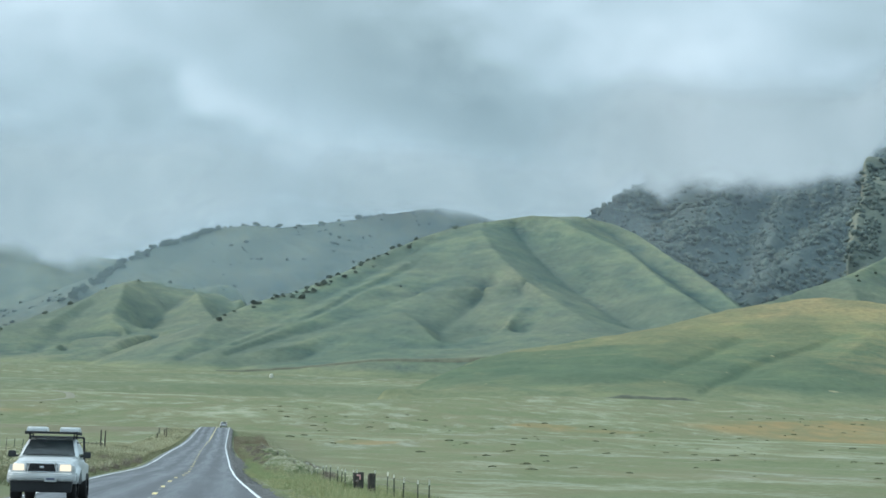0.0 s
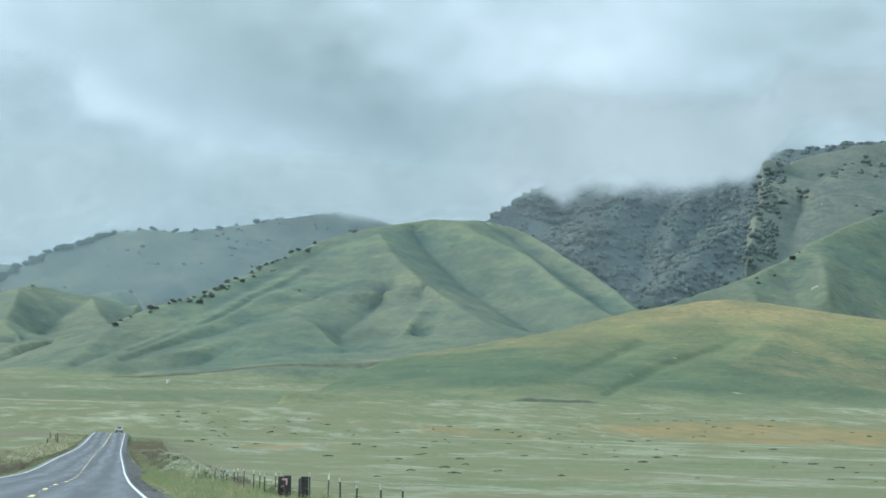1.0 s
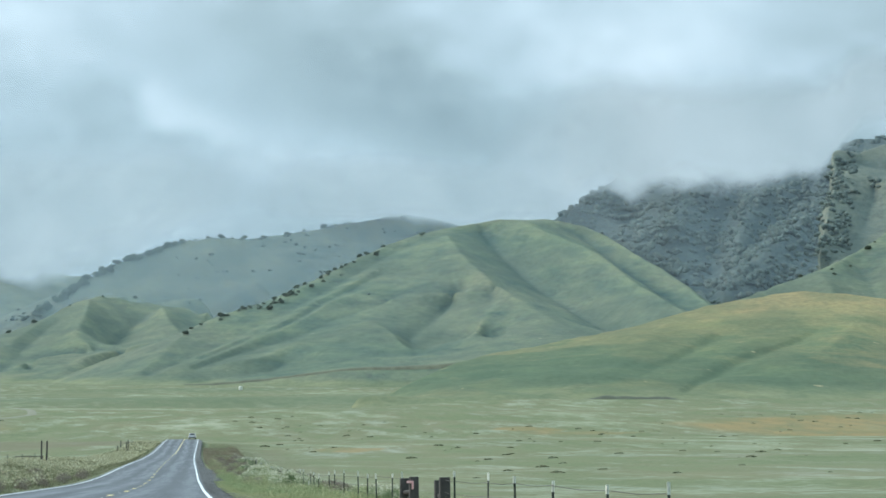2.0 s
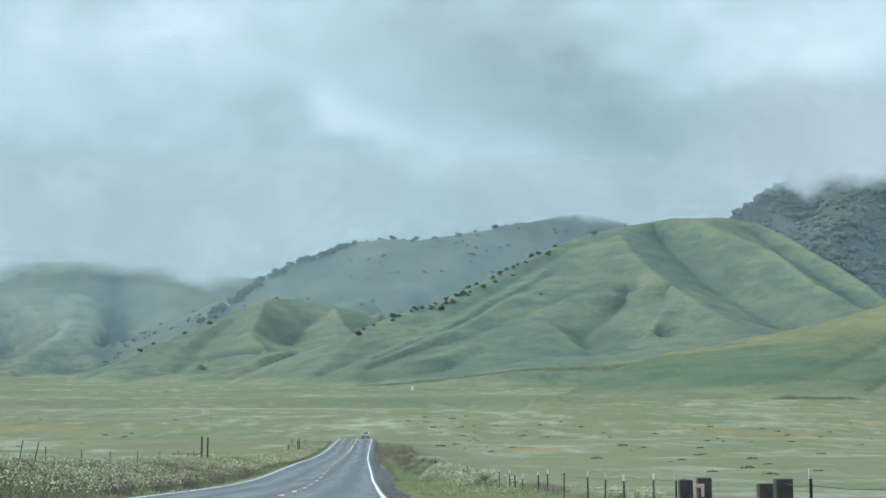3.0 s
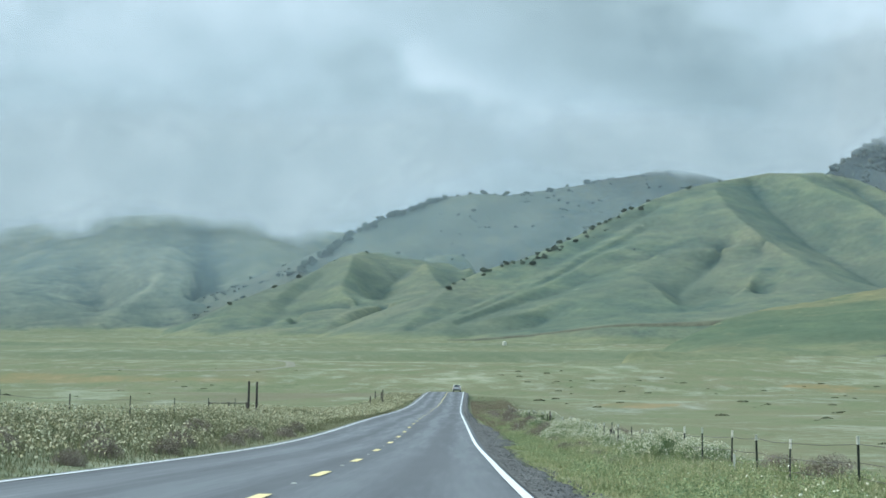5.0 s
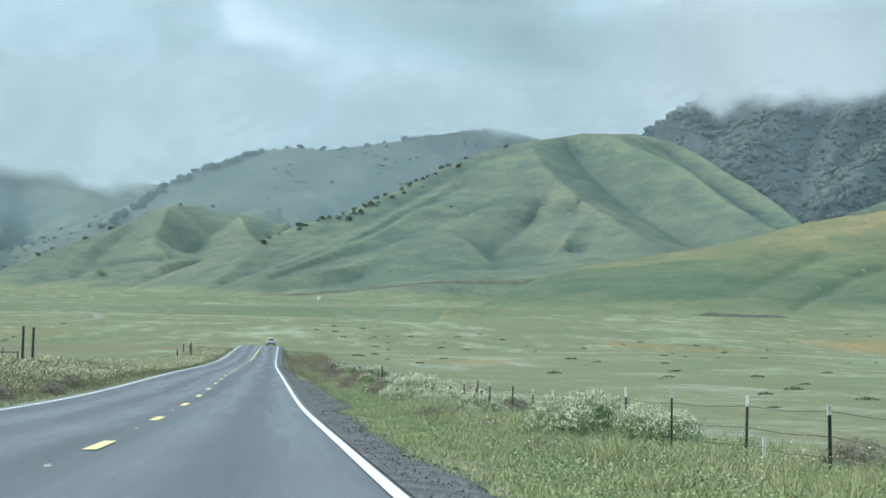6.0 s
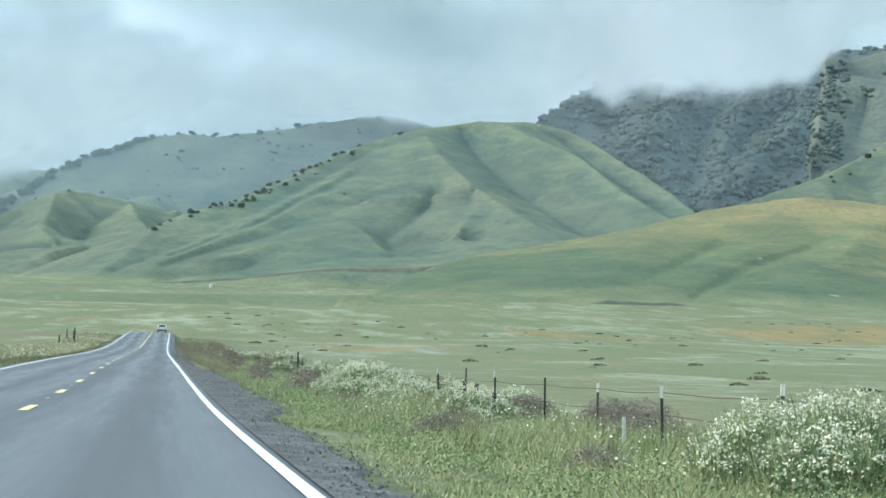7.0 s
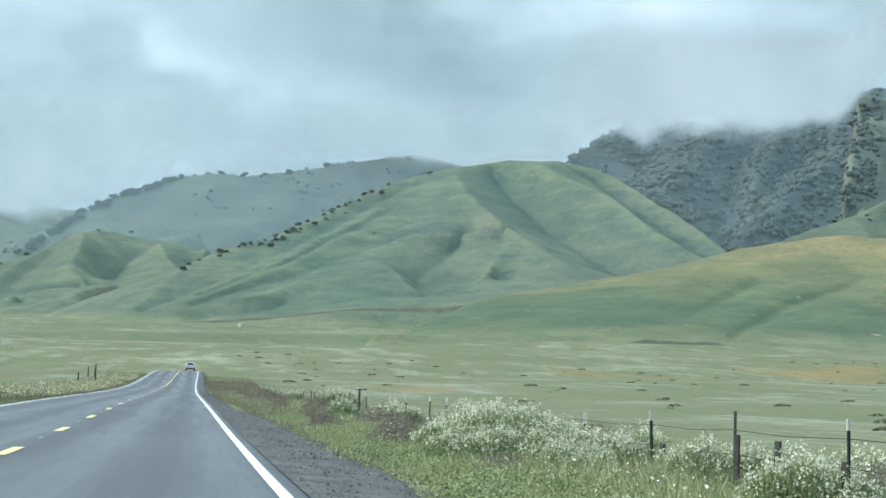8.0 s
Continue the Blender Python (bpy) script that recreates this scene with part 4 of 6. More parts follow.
stuff("verge_grass", shards("verge_grass", near, GRASS), "tall green roadside grass with seed heads", "grass")
stuff("far_verge_grass", shards("far_verge_grass", sets[4], SCRUB_GRASS), "brownish scrub grass beside the road near the crest", "grass")
x, y, o = strewn(70000, 172, 430, 2.3, 9.0, 1.0)
ok = lumps(x, y, 5.0, 57, 3) > 0.22 - 0.4 * step(175, 240, y)
stuff("dry_scrub", shards("dry_scrub", blades(x[ok], y[ok], ground_z(x[ok], y[ok]), 0.27, 0.018, 0.6), DRY_GRASS), "dry brown scrub on the verge", "scrub")
# leafy herb clumps and pale seed heads among the grass
clumps, seeds = [], []
for x, y, size in zip(*strewn(1100, 112, 300, 2.6, 8.6, 1.25)[:2], 0.16 + 0.55 * rng.random(1100) ** 1.6):
    m = int(700 * size)
    px, py = x + rng.normal(0, size * 0.55, m), y + rng.normal(0, size * 0.55, m)
    tall = size * 0.6 * np.exp(-((px - x) ** 2 + (py - y) ** 2) / (size * size))
    clumps.append(petals(np.stack([px, py, ground_z(px, py) + 0.04 + tall * rng.uniform(0.2, 1.0, m)], -1), 0.0098))
stuff("verge_herbs", shards("verge_herbs", np.concatenate(clumps), HERB), "leafy green weeds in clumps among the roadside grass", "weeds")
x, y, o = strewn(14000, 112, 300, 3.2, 8.6, 1.25)
ok = lumps(x, y, 2.8, 53, 3) > -0.1
x, y = x[ok], y[ok]
stuff("seed_heads", shards("seed_heads", petals(np.stack([x, y, ground_z(x, y) + rng.uniform(0.18, 0.45, len(x))], -1), 0.0095), leafy("straw_seed", [(0.2, (0.30, 0.29, 0.17)), (0.8, (0.48, 0.46, 0.32))])), "pale straw seed heads over the grass", "grass")
# sparse small flowers in the grass
x, y, o = strewn(11000, 105, 330, 3.4, 8.5, 1.2)
ok = lumps(x, y, 2.5, 59, 3) > 0.10
x, y = x[ok], y[ok]
stuff("verge_flowers", shards("verge_flowers", petals(np.stack([x, y, ground_z(x, y) + rng.uniform(0.22, 0.55, len(x))], -1), 0.012), PETAL), "small cream flowers scattered in the roadside grass", "flowers")

# left bank: dark herbs at the edge, a dense band of cream flowers behind
sets, heads = [], []
for count, y0, y1, o0, o1, h, w in ((50000, 70, 200, -7.2, -15.5, 0.48, 0.011), (50000, 195, 330, -7.1, -16, 0.38, 0.018), (36000, 325, 480, -7.0, -18, 0.28, 0.032)):
    x, y, o = strewn(count, y0, y1, o0, o1)
    ok = rng.random(count) > step(-11, -14.5, o) * step(210, 300, y)
    x, y, o = x[ok], y[ok], o[ok]
    tall = h * (0.35 + 0.65 * step(-7.3, -9.2, o)) * (0.85 + 0.5 * lumps(x, y, 3.0, 61, 3))
    sets.append(blades(x, y, ground_z(x, y) - 0.02, tall, w))
for count, y0, y1, o0, o1, lo, hi, size in ((46000, 70, 200, -7.7, -15.5, 0.2, 0.7, 0.026), (46000, 195, 330, -7.9, -16, 0.2, 0.6, 0.038), (24000, 325, 480, -7.8, -18, 0.15, 0.42, 0.055)):
    x, y, o = strewn(count, y0, y1, o0, o1)
    ok = (1.6 * lumps(x, y, 1.6, 63, 2) + 0.7 * lumps(x, y * 0.4, 9, 67, 2) + 0.22 > rng.uniform(-0.3, 0.35, count)) & (rng.random(count) > step(-11, -14.5, o) * step(210, 300, y))
    x, y = x[ok], y[ok]
    top = 0.55 + 0.45 * lumps(x, y, 4.0, 65, 2)
    heads.append(petals(np.stack([x, y, ground_z(x, y) + lo + (hi - lo) * rng.random(len(x)) * (0.6 + 0.6 * top)], -1), size))
stuff("bank_herbs", shards("bank_herbs", np.concatenate(sets), BANK_GRASS), "dark green herbs and grass on the roadside bank", "grass")
stuff("bank_flowers", shards("bank_flowers", np.concatenate(heads), CREAM), "dense band of cream wildflowers along the road", "flowers")


# ---- bushes ----


def wildflower_bush(radius, tall):
    """A leafy clump with white flower heads over its top."""
    bush = thing("wildflower_bush", "bushy white-flowering wild radish among roadside grass", "bush", group="white wildflower bushes")
    n = int(6800 * radius * radius)
    a, r = rng.uniform(0, 6.28, n), radius * np.sqrt(rng.random(n))
    lump = 0.75 + 0.35 * lumps(np.cos(a) * r, np.sin(a) * r, 0.7, int(radius * 100), 2)
    dome = tall * np.sqrt(np.clip(1 - 0.75 * (r / radius) ** 2, 0.1, 1)) * lump
    stems = blades(np.cos(a) * r, np.sin(a) * r, 0 * r, dome, 0.010, 0.2)
    leaves = petals(np.stack([np.cos(a) * r, np.sin(a) * r, dome * rng.uniform(0.1, 0.88, n)], -1), 0.023)
    ob = new("foliage", shards("foliage", np.concatenate([leaves, np.concatenate([stems, stems[:, 2:3]], 1)]), BUSH_LEAF))
    ob.parent = bush
    # heads of small florets on the stem tips
    m = int(680 * radius * radius)
    a, r = rng.uniform(0, 6.28, m), radius * np.sqrt(rng.random(m)) * 1.04
    lump = 0.75 + 0.35 * lumps(np.cos(a) * r, np.sin(a) * r, 0.7, int(radius * 100), 2)
    dome = tall * np.sqrt(np.clip(1 - 0.75 * (r / radius) ** 2, 0.08, 1)) * lump
    tip = np.stack([np.cos(a) * r, np.sin(a) * r, dome * (0.80 + 0.46 * rng.random(m))], -1)
    floret = np.repeat(tip, 7, 0) + rng.normal(size=(7 * m, 3)) * np.array((0.030, 0.030, 0.022))
    ob = new("blossom", shards("blossom", petals(floret, 0.0112), PETAL))
    ob.parent = bush
    return tagged(ob, "small white flower heads") and bush


def dead_bush(radius):
    """A dry rounded tangle of twigs."""
    bush = thing("dry_bush", "dead brown tumbleweed-like bush in the grass", "bush", group="dry brown bushes")
    n = int(9000 * radius)
    a, e = rng.uniform(0, 6.28, n), np.arcsin(rng.random(n))
    way = np.stack([np.cos(a) * np.cos(e), np.sin(a) * np.cos(e), np.sin(e)], -1)
    start = way * (radius * np.sqrt(rng.uniform(0.05, 0.9, n)))[:, None]
    # short twigs that curl round the ball rather than point out of it
    curl = np.cross(way, rng.normal(size=(n, 3)))
    curl /= np.linalg.norm(curl, axis=1, keepdims=True)
    end = start + radius * (curl * rng.uniform(0.06, 0.22, n)[:, None] + way * rng.uniform(-0.04, 0.12, n)[:, None])
    side = np.cross(end - start, rng.normal(size=(n, 3)))
    side *= 0.0034 / np.linalg.norm(side, axis=1, keepdims=True)
    end[:, 2], start[:, 2] = np.abs(end[:, 2]) * 0.92, np.abs(start[:, 2]) * 0.92
    ob = new("twig_tangle", shards("twig_tangle", np.stack([start - side, start + side, end], 1), TWIG))
    ob.parent = bush
    return bush


def set_down(proto, places):
    """Copies of a thing at (x, y, size), resting on the ground."""
    for k, (x, y, size) in enumerate(places):
        m = Matrix.Translation((x, y, float(ground_z(x, y)) - 0.03)) @ pose(0, 0, 0, 0, 0, 77 * k + 13 * x).to_3x3().to_4x4() @ Matrix.Diagonal((size, size, size, 1))
        if k == 0:
            proto.matrix_basis = m
        else:
            copy_thing(proto, m @ Matrix.Diagonal((1 / proto.scale[0],) * 3 + (1,)))


set_down(wildflower_bush(1.15, 1.08), ((5.9, 145.2, 1.0), (6.3, 147.6, 0.85), (5.2, 180.5, 1.1), (6.6, 191, 1.0), (7.0, 238, 1.1), (6.2, 268, 1.0)))
set_down(wildflower_bush(0.8, 1.05), ((6.9, 143.4, 1.0), (6.8, 172.5, 0.9), (6.9, 178, 1.0), (6.6, 182, 1.0), (6.1, 176.4, 0.9), (5.6, 175.2, 0.75), (5.7, 187, 1.1), (4.7, 179, 0.9), (5.0, 184, 1.1), (5.8, 176.5, 1.05), (6.2, 166.2, 0.95), (7.0, 188, 1.0), (7.3, 152, 0.7), (6.0, 205, 1.1), (-10.6, 106, 1.1), (-11.5, 111, 1.2), (-10.2, 101, 1.0)))
set_down(wildflower_bush(0.55, 0.9), ((5.4, 143.9, 1.0), (7.3, 167.6, 1.0), (7.0, 171, 0.9), (6.9, 96, 0.8), (7.0, 99, 0.8), (6.9, 92.5, 0.7), (7.2, 104, 0.8), (5.6, 163.2, 0.6), (5.1, 214, 1.1), (-9.6, 97, 1.0), (-9.4, 119, 0.9)))
DRY_NEAR = ((4.5, 158.4, 1.0), (4.3, 147.7, 0.8), (4.2, 173.7, 0.9), (8.1, 163.0, 1.35), (7.6, 158.5, 1.5), (7.7, 161.4, 1.2), (7.3, 166.7, 1.35), (3.7, 155.2, 0.95), (4.4, 155.0, 0.8), (7.3, 127.3, 1.4), (7.2, 132.6, 1.2), (4.0, 137.5, 0.7), (6.8, 117, 1.2))
DRY_FAR = ((8.2, 186, 1.5), (3.9, 186, 1.2), (4.8, 192, 1.4), (3.4, 198, 1.1), (5.2, 203, 1.5), (3.8, 209, 1.3), (4.9, 218, 1.5), (3.5, 226, 1.3), (5.4, 232, 1.6), (3.9, 243, 1.5), (4.9, 255, 1.6), (3.4, 266, 1.5), (5.0, 282, 1.7), (3.8, 300, 1.7), (6.2, 318, 1.8))
DRY_BANK = ((-9.2, 114, 1.3), (-12.4, 124, 1.4), (-8.1, 118, 0.9), (-8.6, 123, 1.1), (-7.9, 129, 0.8), (-8.4, 135, 1.1), (-8.0, 142, 1.0), (-8.7, 149, 1.2), (-8.1, 158, 1.0), (-8.5, 167, 1.2), (-8.0, 177, 1.1), (-8.5, 188, 1.2), (-9.9, 131, 1.2), (-10.4, 144, 1.3), (-10.1, 163, 1.4))
set_down(dead_bush(0.55), DRY_NEAR + DRY_FAR + DRY_BANK)

# ---- fences ----
STEEL = plain("dark_painted_steel", (0.045, 0.055, 0.045), 0.6, 0.3, 0.3, 9.0)
WHITE_TIP = plain("white_post_paint", (0.56, 0.57, 0.50), 0.65, 0, 0.25, 14.0)
WIRE = plain("rusty_wire", (0.14, 0.12, 0.10), 0.55, 0.8, 0.3, 20.0)
OLD_WOOD = plain("weathered_tie_wood", (0.055, 0.05, 0.045), 0.9, 0, 0.4, 5.0)
GREY_WOOD = plain("grey_wood", (0.13, 0.115, 0.10), 0.9, 0, 0.35, 6.0)
RIBBON = plain("pink_flagging_tape", (0.75, 0.42, 0.40), 0.5, 0, 0.1, 9.0)


def tee_post(fence, x, y, z, tall, lean=(0.0, 0.0), tip=0.22, mat=None, thick=0.8):
    """A studded steel post with a painted tip."""
    a, b = Vector((x, y, z - 0.15)), Vector((x + lean[0] * tall, y + lean[1] * tall, z + tall))
    d = b - a
    flange = joined(block((0.045, 0.012, 1), (0, 0.0, 0), bevel=0), block((0.012, 0.04, 1), (0, -0.022, 0), bevel=0))
    ob = part("post", flange, mat or STEEL, fence)
    turn = d.to_track_quat("Z", "Y").to_matrix().to_4x4()
    ob.matrix_basis = Matrix.Translation((a + b) / 2) @ turn @ Matrix.Diagonal((thick, thick, d.length, 1))
    if tip:
        cap = part("tip", joined(block((0.055, 0.022, tip / d.length), (0, 0.0, 0), bevel=0), block((0.022, 0.048, tip / d.length), (0, -0.024, 0), bevel=0)), WHITE_TIP, ob, "white-painted post tip")
        cap.matrix_basis = Matrix.Translation((0, 0, 0.5 - tip / d.length / 2 + 0.004))
    return b


def wire(fence, points, sag=0.03):
    """A strand through the given points."""
    curve = bpy.data.curves.new("wire", "CURVE")
    curve.dimensions, curve.bevel_depth, curve.bevel_resolution = "3D", 0.006, 0
    line = curve.splines.new("POLY")
    path = []
    for p, q in zip(points, points[1:]):
        path += [p, (p + q) / 2 - Vector((0, 0, sag))]
    path.append(points[-1])
    line.points.add(len(path) - 1)
    for point, co in zip(line.points, path):
        point.co = (*co, 1)
    ob = new("wire", curve)
    curve.materials.append(WIRE)
    ob.parent = fence


fence = thing("roadside_fence", "barbed wire fence on dark steel posts with white tips", "fence")
tops = []
for k, y in enumerate(np.concatenate([np.arange(60.2, 80, 3.9), (91.3, 94.7, 98, 102.4, 106.3, 111.5, 117.7, 121.4), np.arange(127.1, 330, 4.30)])):
    x = 6.6 + float(road_x(y)) * 0.5 + 0.08 * math.sin(k * 2.1)
    z = float(ground_z(x, y))
    tall = 1.0 + 0.08 * math.sin(k * 5.3)
    lean = (0.03 * math.sin(k * 3.7), 0.035 * math.sin(k * 1.9))
    tee_post(fence, x, y, z, tall, lean, (0.17, 0.13, 0.19, 0.14)[k * 7 % 4] if 160 > y or y > 173 else 0.12 * (k % 2))
    tops.append(Vector((x, y, z)))
for y, tall in ((165.9, 0.62), (168.1, 0.78), (169.7, 0.8), (173.3, 0.6), (220.6, 1.15)):
    tee_post(fence, 6.5 + float(road_x(y)) * 0.5, y, float(ground_z(6.5, y)), tall, (0.03, 0.02), 0, OLD_WOOD, 1.5)
for level in (0.3, 0.55, 0.85):
    wire(fence, [p + Vector((0, 0, level)) for p in tops[:6]] + [Vector((6.62, 81.4, -0.15 + level))])
    wire(fence, [Vector((6.55, 89.0, -0.13 + level))] + [p + Vector((0, 0, level)) for p in tops[6:]])


def tie_brace(x0, y0, x1, y1, ribbon):
    """Two thick tie posts with a rail between them."""
    brace = thing("fence_brace", "dark railway-tie brace posts beside a gate gap" + (" with pink tape" if ribbon else ""), "fence post", group="tie brace posts")
    for x, y, t in ((x0, y0, 0.86), (x1, y1, 0.92)):
        part("post", block((0.27, 0.25, t + 0.4), (x, y, float(ground_z(x, y)) + t / 2 - 0.2), (0.94, 0.96), bevel=0.025), OLD_WOOD, brace)
    z = float(ground_z(x0, y0))
    part("rail", tube((x0, y0, z + 0.45), (x1, y1, z + 0.5), 0.07, 0.06), OLD_WOOD, brace)
    if ribbon:
        bm = joined(block((0.20, 0.02, 0.07), (x1 - 0.12, y1 - 0.16, z + 0.76), bevel=0.01, turn=None), block((0.06, 0.02, 0.2), (x1 - 0.05, y1 - 0.16, z + 0.66), bevel=0.01))
        part("ribbon", bm, RIBBON, brace, "pink flagging tape")
    return brace


tie_brace(6.5, 89.3, 6.62, 88.0, True)
tie_brace(6.7, 83.0, 6.62, 81.4, False)

# low white markers in the grass on the verge
for k, (x, y) in enumerate(((6.3, 154.6), (6.2, 147.0), (6.4, 134.0), (6.3, 176.1))):
    z = float(ground_z(x, y))
    stake = thing("marker_stake", "short white marker stake in tall grass", "stake", (x, y, z), group="white marker stakes")
    part("stake", block((0.055, 0.03, 0.62), (0, 0, 0.2), (0.9, 0.9), bevel=0.006), WHITE_TIP, stake)

left_fence = thing("bank_fence", "old leaning wire fence on thin dark posts", "fence")
tops = []
for k, y in enumerate((110.0, 117.5, 121.1, 125.2, 129.4, 132.7, 136, 146, 156, 168, 180, 192, 204)):
    x = -13.6
    z = float(ground_z(x, y))
    lean = ((0.02, 0.02), (0.0, 0.05), (0.03, 0.02), (0.06, 0.02), (0.16, 0.03), (0.20, 0.05), (0.0, 0.0))[k] if k < 7 else (0.02, 0.02)
    tee_post(left_fence, x, y, z, 1.25 if k < 7 else 1.0, lean, 0.2 if k == 6 else 0, GREY_WOOD if k == 2 else STEEL)
    tops.append(Vector((x, y, z)))
for level in (0.5, 0.85):
    wire(left_fence, [p + Vector((0, 0, level)) for p in tops], 0.06)

for x, y, t in ((-13.7, 212.3, 2.1), (-13.3, 213.4, 2.08)):
    z = float(ground_z(x, y))
    post = thing("tall_post", "tall dark weathered wooden gate post on the bank", "post", (x, y, z), group="tall gate posts")
    part("shaft", joined(tube((0, 0, -0.3), (0.02, 0, t), 0.085, 0.07, 9), tube((0.02, 0, t), (0.02, 0, t + 0.03), 0.07, 0.04, 9)), OLD_WOOD, post)
    part("collar", tube((0.0, 0, 0.02), (0.0, 0, 0.26), 0.17, 0.13, 9), OLD_WOOD, post, "dark earth and weeds at its foot")
gate = thing("low_gate", "low grey wooden gate rails on short posts", "gate", (-14.2, 206, float(ground_z(-14.2, 206))), group="")
for x in (-1.2, 0, 1.1):
    part("gate_post", tube((x, 0, -0.2), (x, 0.02, 0.78), 0.05, 0.045), GREY_WOOD, gate)
part("rail", tube((-1.25, 0, 0.7), (1.15, 0, 0.72), 0.035, 0.03), GREY_WOOD, gate)
for x, y, t in ((-11.6, 372, 2.2), (-12.5, 388, 1.6), (-14, 400, 1.5), (-13, 362, 1.2)):
    z = float(ground_z(x, y))
    post = thing("fence_post", "thin dark wooden fence post near the crest", "post", (x, y, z), group="crest fence posts")
    part("shaft", tube((0, 0, -0.3), (0.03, 0, t), 0.09, 0.075, 8), OLD_WOOD, post)

# dark low cushions of weed over the field
tx, ty = rng.uniform(14, 330, 420), rng.uniform(190, 900, 420)
ok = (tx < ty * 0.5) & (lumps(tx, ty, 90, 71, 3) > 0.0)
tx, ty = np.concatenate([tx[ok], rng.uniform(-150, -30, 24)]), np.concatenate([ty[ok], rng.uniform(420, 900, 24)])
sets = []
for x, y in zip(tx, ty):
    m = 90
    r = rng.uniform(0.2, 0.95) * (0.7 + y / 900)
    a, d = rng.uniform(0, 6.28, m), np.sqrt(rng.random(m))
    px, py = x + np.cos(a) * d * r, y + np.sin(a) * d * r * 0.8
    sets.append(petals(np.stack([px, py, ground_z(px, py) + 0.24 * r * (1 - d * d) * rng.uniform(0.4, 1, m)], -1), 0.13 * r))
stuff("field_weeds", shards("field_weeds", np.concatenate(sets), leafy("dark_weed", [(0.2, (0.16, 0.175, 0.11)), (0.8, (0.23, 0.24, 0.15))])), "scattered dark weed cushions on the pale field", "scrub")

# low brown earth bank at the foot of the flowering hill
bx = np.linspace(228, 294, 60)[:, None] + np.zeros(5)[None, :]
by = 1138 + 2.5 * lumps(bx, bx * 0, 18, 75, 3) + np.array([-3, -1.2, 0, 1.5, 4])[None, :]
swell = step(0, 0.25, (bx - 228) / 66) * step(0, 0.25, (294 - bx) / 66) * (0.8 + 0.4 * lumps(bx, by, 9, 76, 3))
bz = np.maximum(plain_z(bx, by), hill_z("orange_hill", bx, by)) + swell * np.array([-0.4, 1.6, 2.4, 2.2, -0.4])[None, :] - 0.2
bank = new("earth_bank", sheet("earth_bank", bx, by, bz))
bank.data.materials.append(plain("bare_brown_earth", (0.098, 0.106, 0.076), 0.95, 0, 0.3, 0.2))
tagged(bank, "low bare brown earth bank at the hill foot", "earth bank", kind="structure")

# brown cut of an old track along the foot of the hill
LINE = np.array([(-17, 2411), (60, 2411), (152, 2404), (275, 2390), (400, 2368), (470, 2350)], float)
k = np.linspace(0, 1, 120)
lx, ly = np.interp(k, np.linspace(0, 1, 6), LINE[:, 0]), np.interp(k, np.linspace(0, 1, 6), LINE[:, 1])
cut_x, cut_y = lx[:, None] + np.zeros(4)[None, :], ly[:, None] + np.array([-7, -2.5, 2.5, 7])[None, :]
cut_z = np.maximum(plain_z(cut_x, cut_y), hill_z("green_hill", cut_x, cut_y)) + np.array([0.2, 2.2, 2.2, 0.2])[None, :]
cut = new("track_cut", sheet("track_cut", cut_x, cut_y, cut_z))
cut.data.materials.append(plain("brown_cut_earth", (0.105, 0.110, 0.072), 0.95, 0, 0.3, 0.1))
tagged(cut, "brown earth bank of an old track below the hill", "track", kind="structure")

# brown dirt track that hooks round in the valley
HOOK = np.array([(-150, 872), (-112, 866), (-86, 880), (-76, 928), (-84, 1010), (-104, 1120), (-130, 1240)], float)
k = np.linspace(0, 6, 110)
cx, cy = np.interp(k, np.arange(7), HOOK[:, 0]), np.interp(k, np.arange(7), HOOK[:, 1])
for _ in range(14):
    cx[1:-1], cy[1:-1] = (cx[:-2] + 2 * cx[1:-1] + cx[2:]) / 4, (cy[:-2] + 2 * cy[1:-1] + cy[2:]) / 4
run = np.stack([np.gradient(cx), np.gradient(cy)], -1)
run /= np.linalg.norm(run, axis=1, keepdims=True)
across = np.array([-2.4, -0.8, 0.8, 2.4])[None, :]
track_x, track_y = cx[:, None] - run[:, 1:] * across, cy[:, None] + run[:, :1] * across
track = new("dirt_track", sheet("dirt_track", track_x, track_y, ground_z(track_x, track_y) + np.array([-0.05, 0.22, 0.22, -0.05])[None, :]))
track.data.materials.append(plain("brown_dirt", (0.19, 0.185, 0.13), 0.95, 0, 0.25, 0.3))
tagged(track, "brown dirt track hooking across the green valley", "track", kind="structure")

# ---- vehicles ----


def coat(name, colour, rough=0.35, metal=0.0):
    """Car paint: gloss over faint dust."""
    mat, n, bsdf, spot = surface(name, rough, 0.5)
    dust = n.noise(spot, 2.5, 4.0, 0.6)
    n.feed(bsdf.inputs["Base Color"], n.ramp(dust, [(0.35, tuple(c * 0.82 for c in colour)), (0.65, colour)]))
    n.feed(bsdf.inputs["Roughness"], n.ramp(dust, [(0.3, rough), (0.7, rough + 0.2)]))
    bsdf.inputs["Metallic"].default_value = metal
    return mat


def lamp_glow(name, colour, strength):
    mat = bpy.data.materials.new(name)
    mat.use_nodes = True
    n = Nodes(mat.node_tree)
    e = n.put("ShaderNodeEmission")
    e.inputs[0].default_value, e.inputs[1].default_value = (*colour, 1), strength
    n.feed(n.put("ShaderNodeOutputMaterial").inputs[0], e.outputs[0])
    return mat


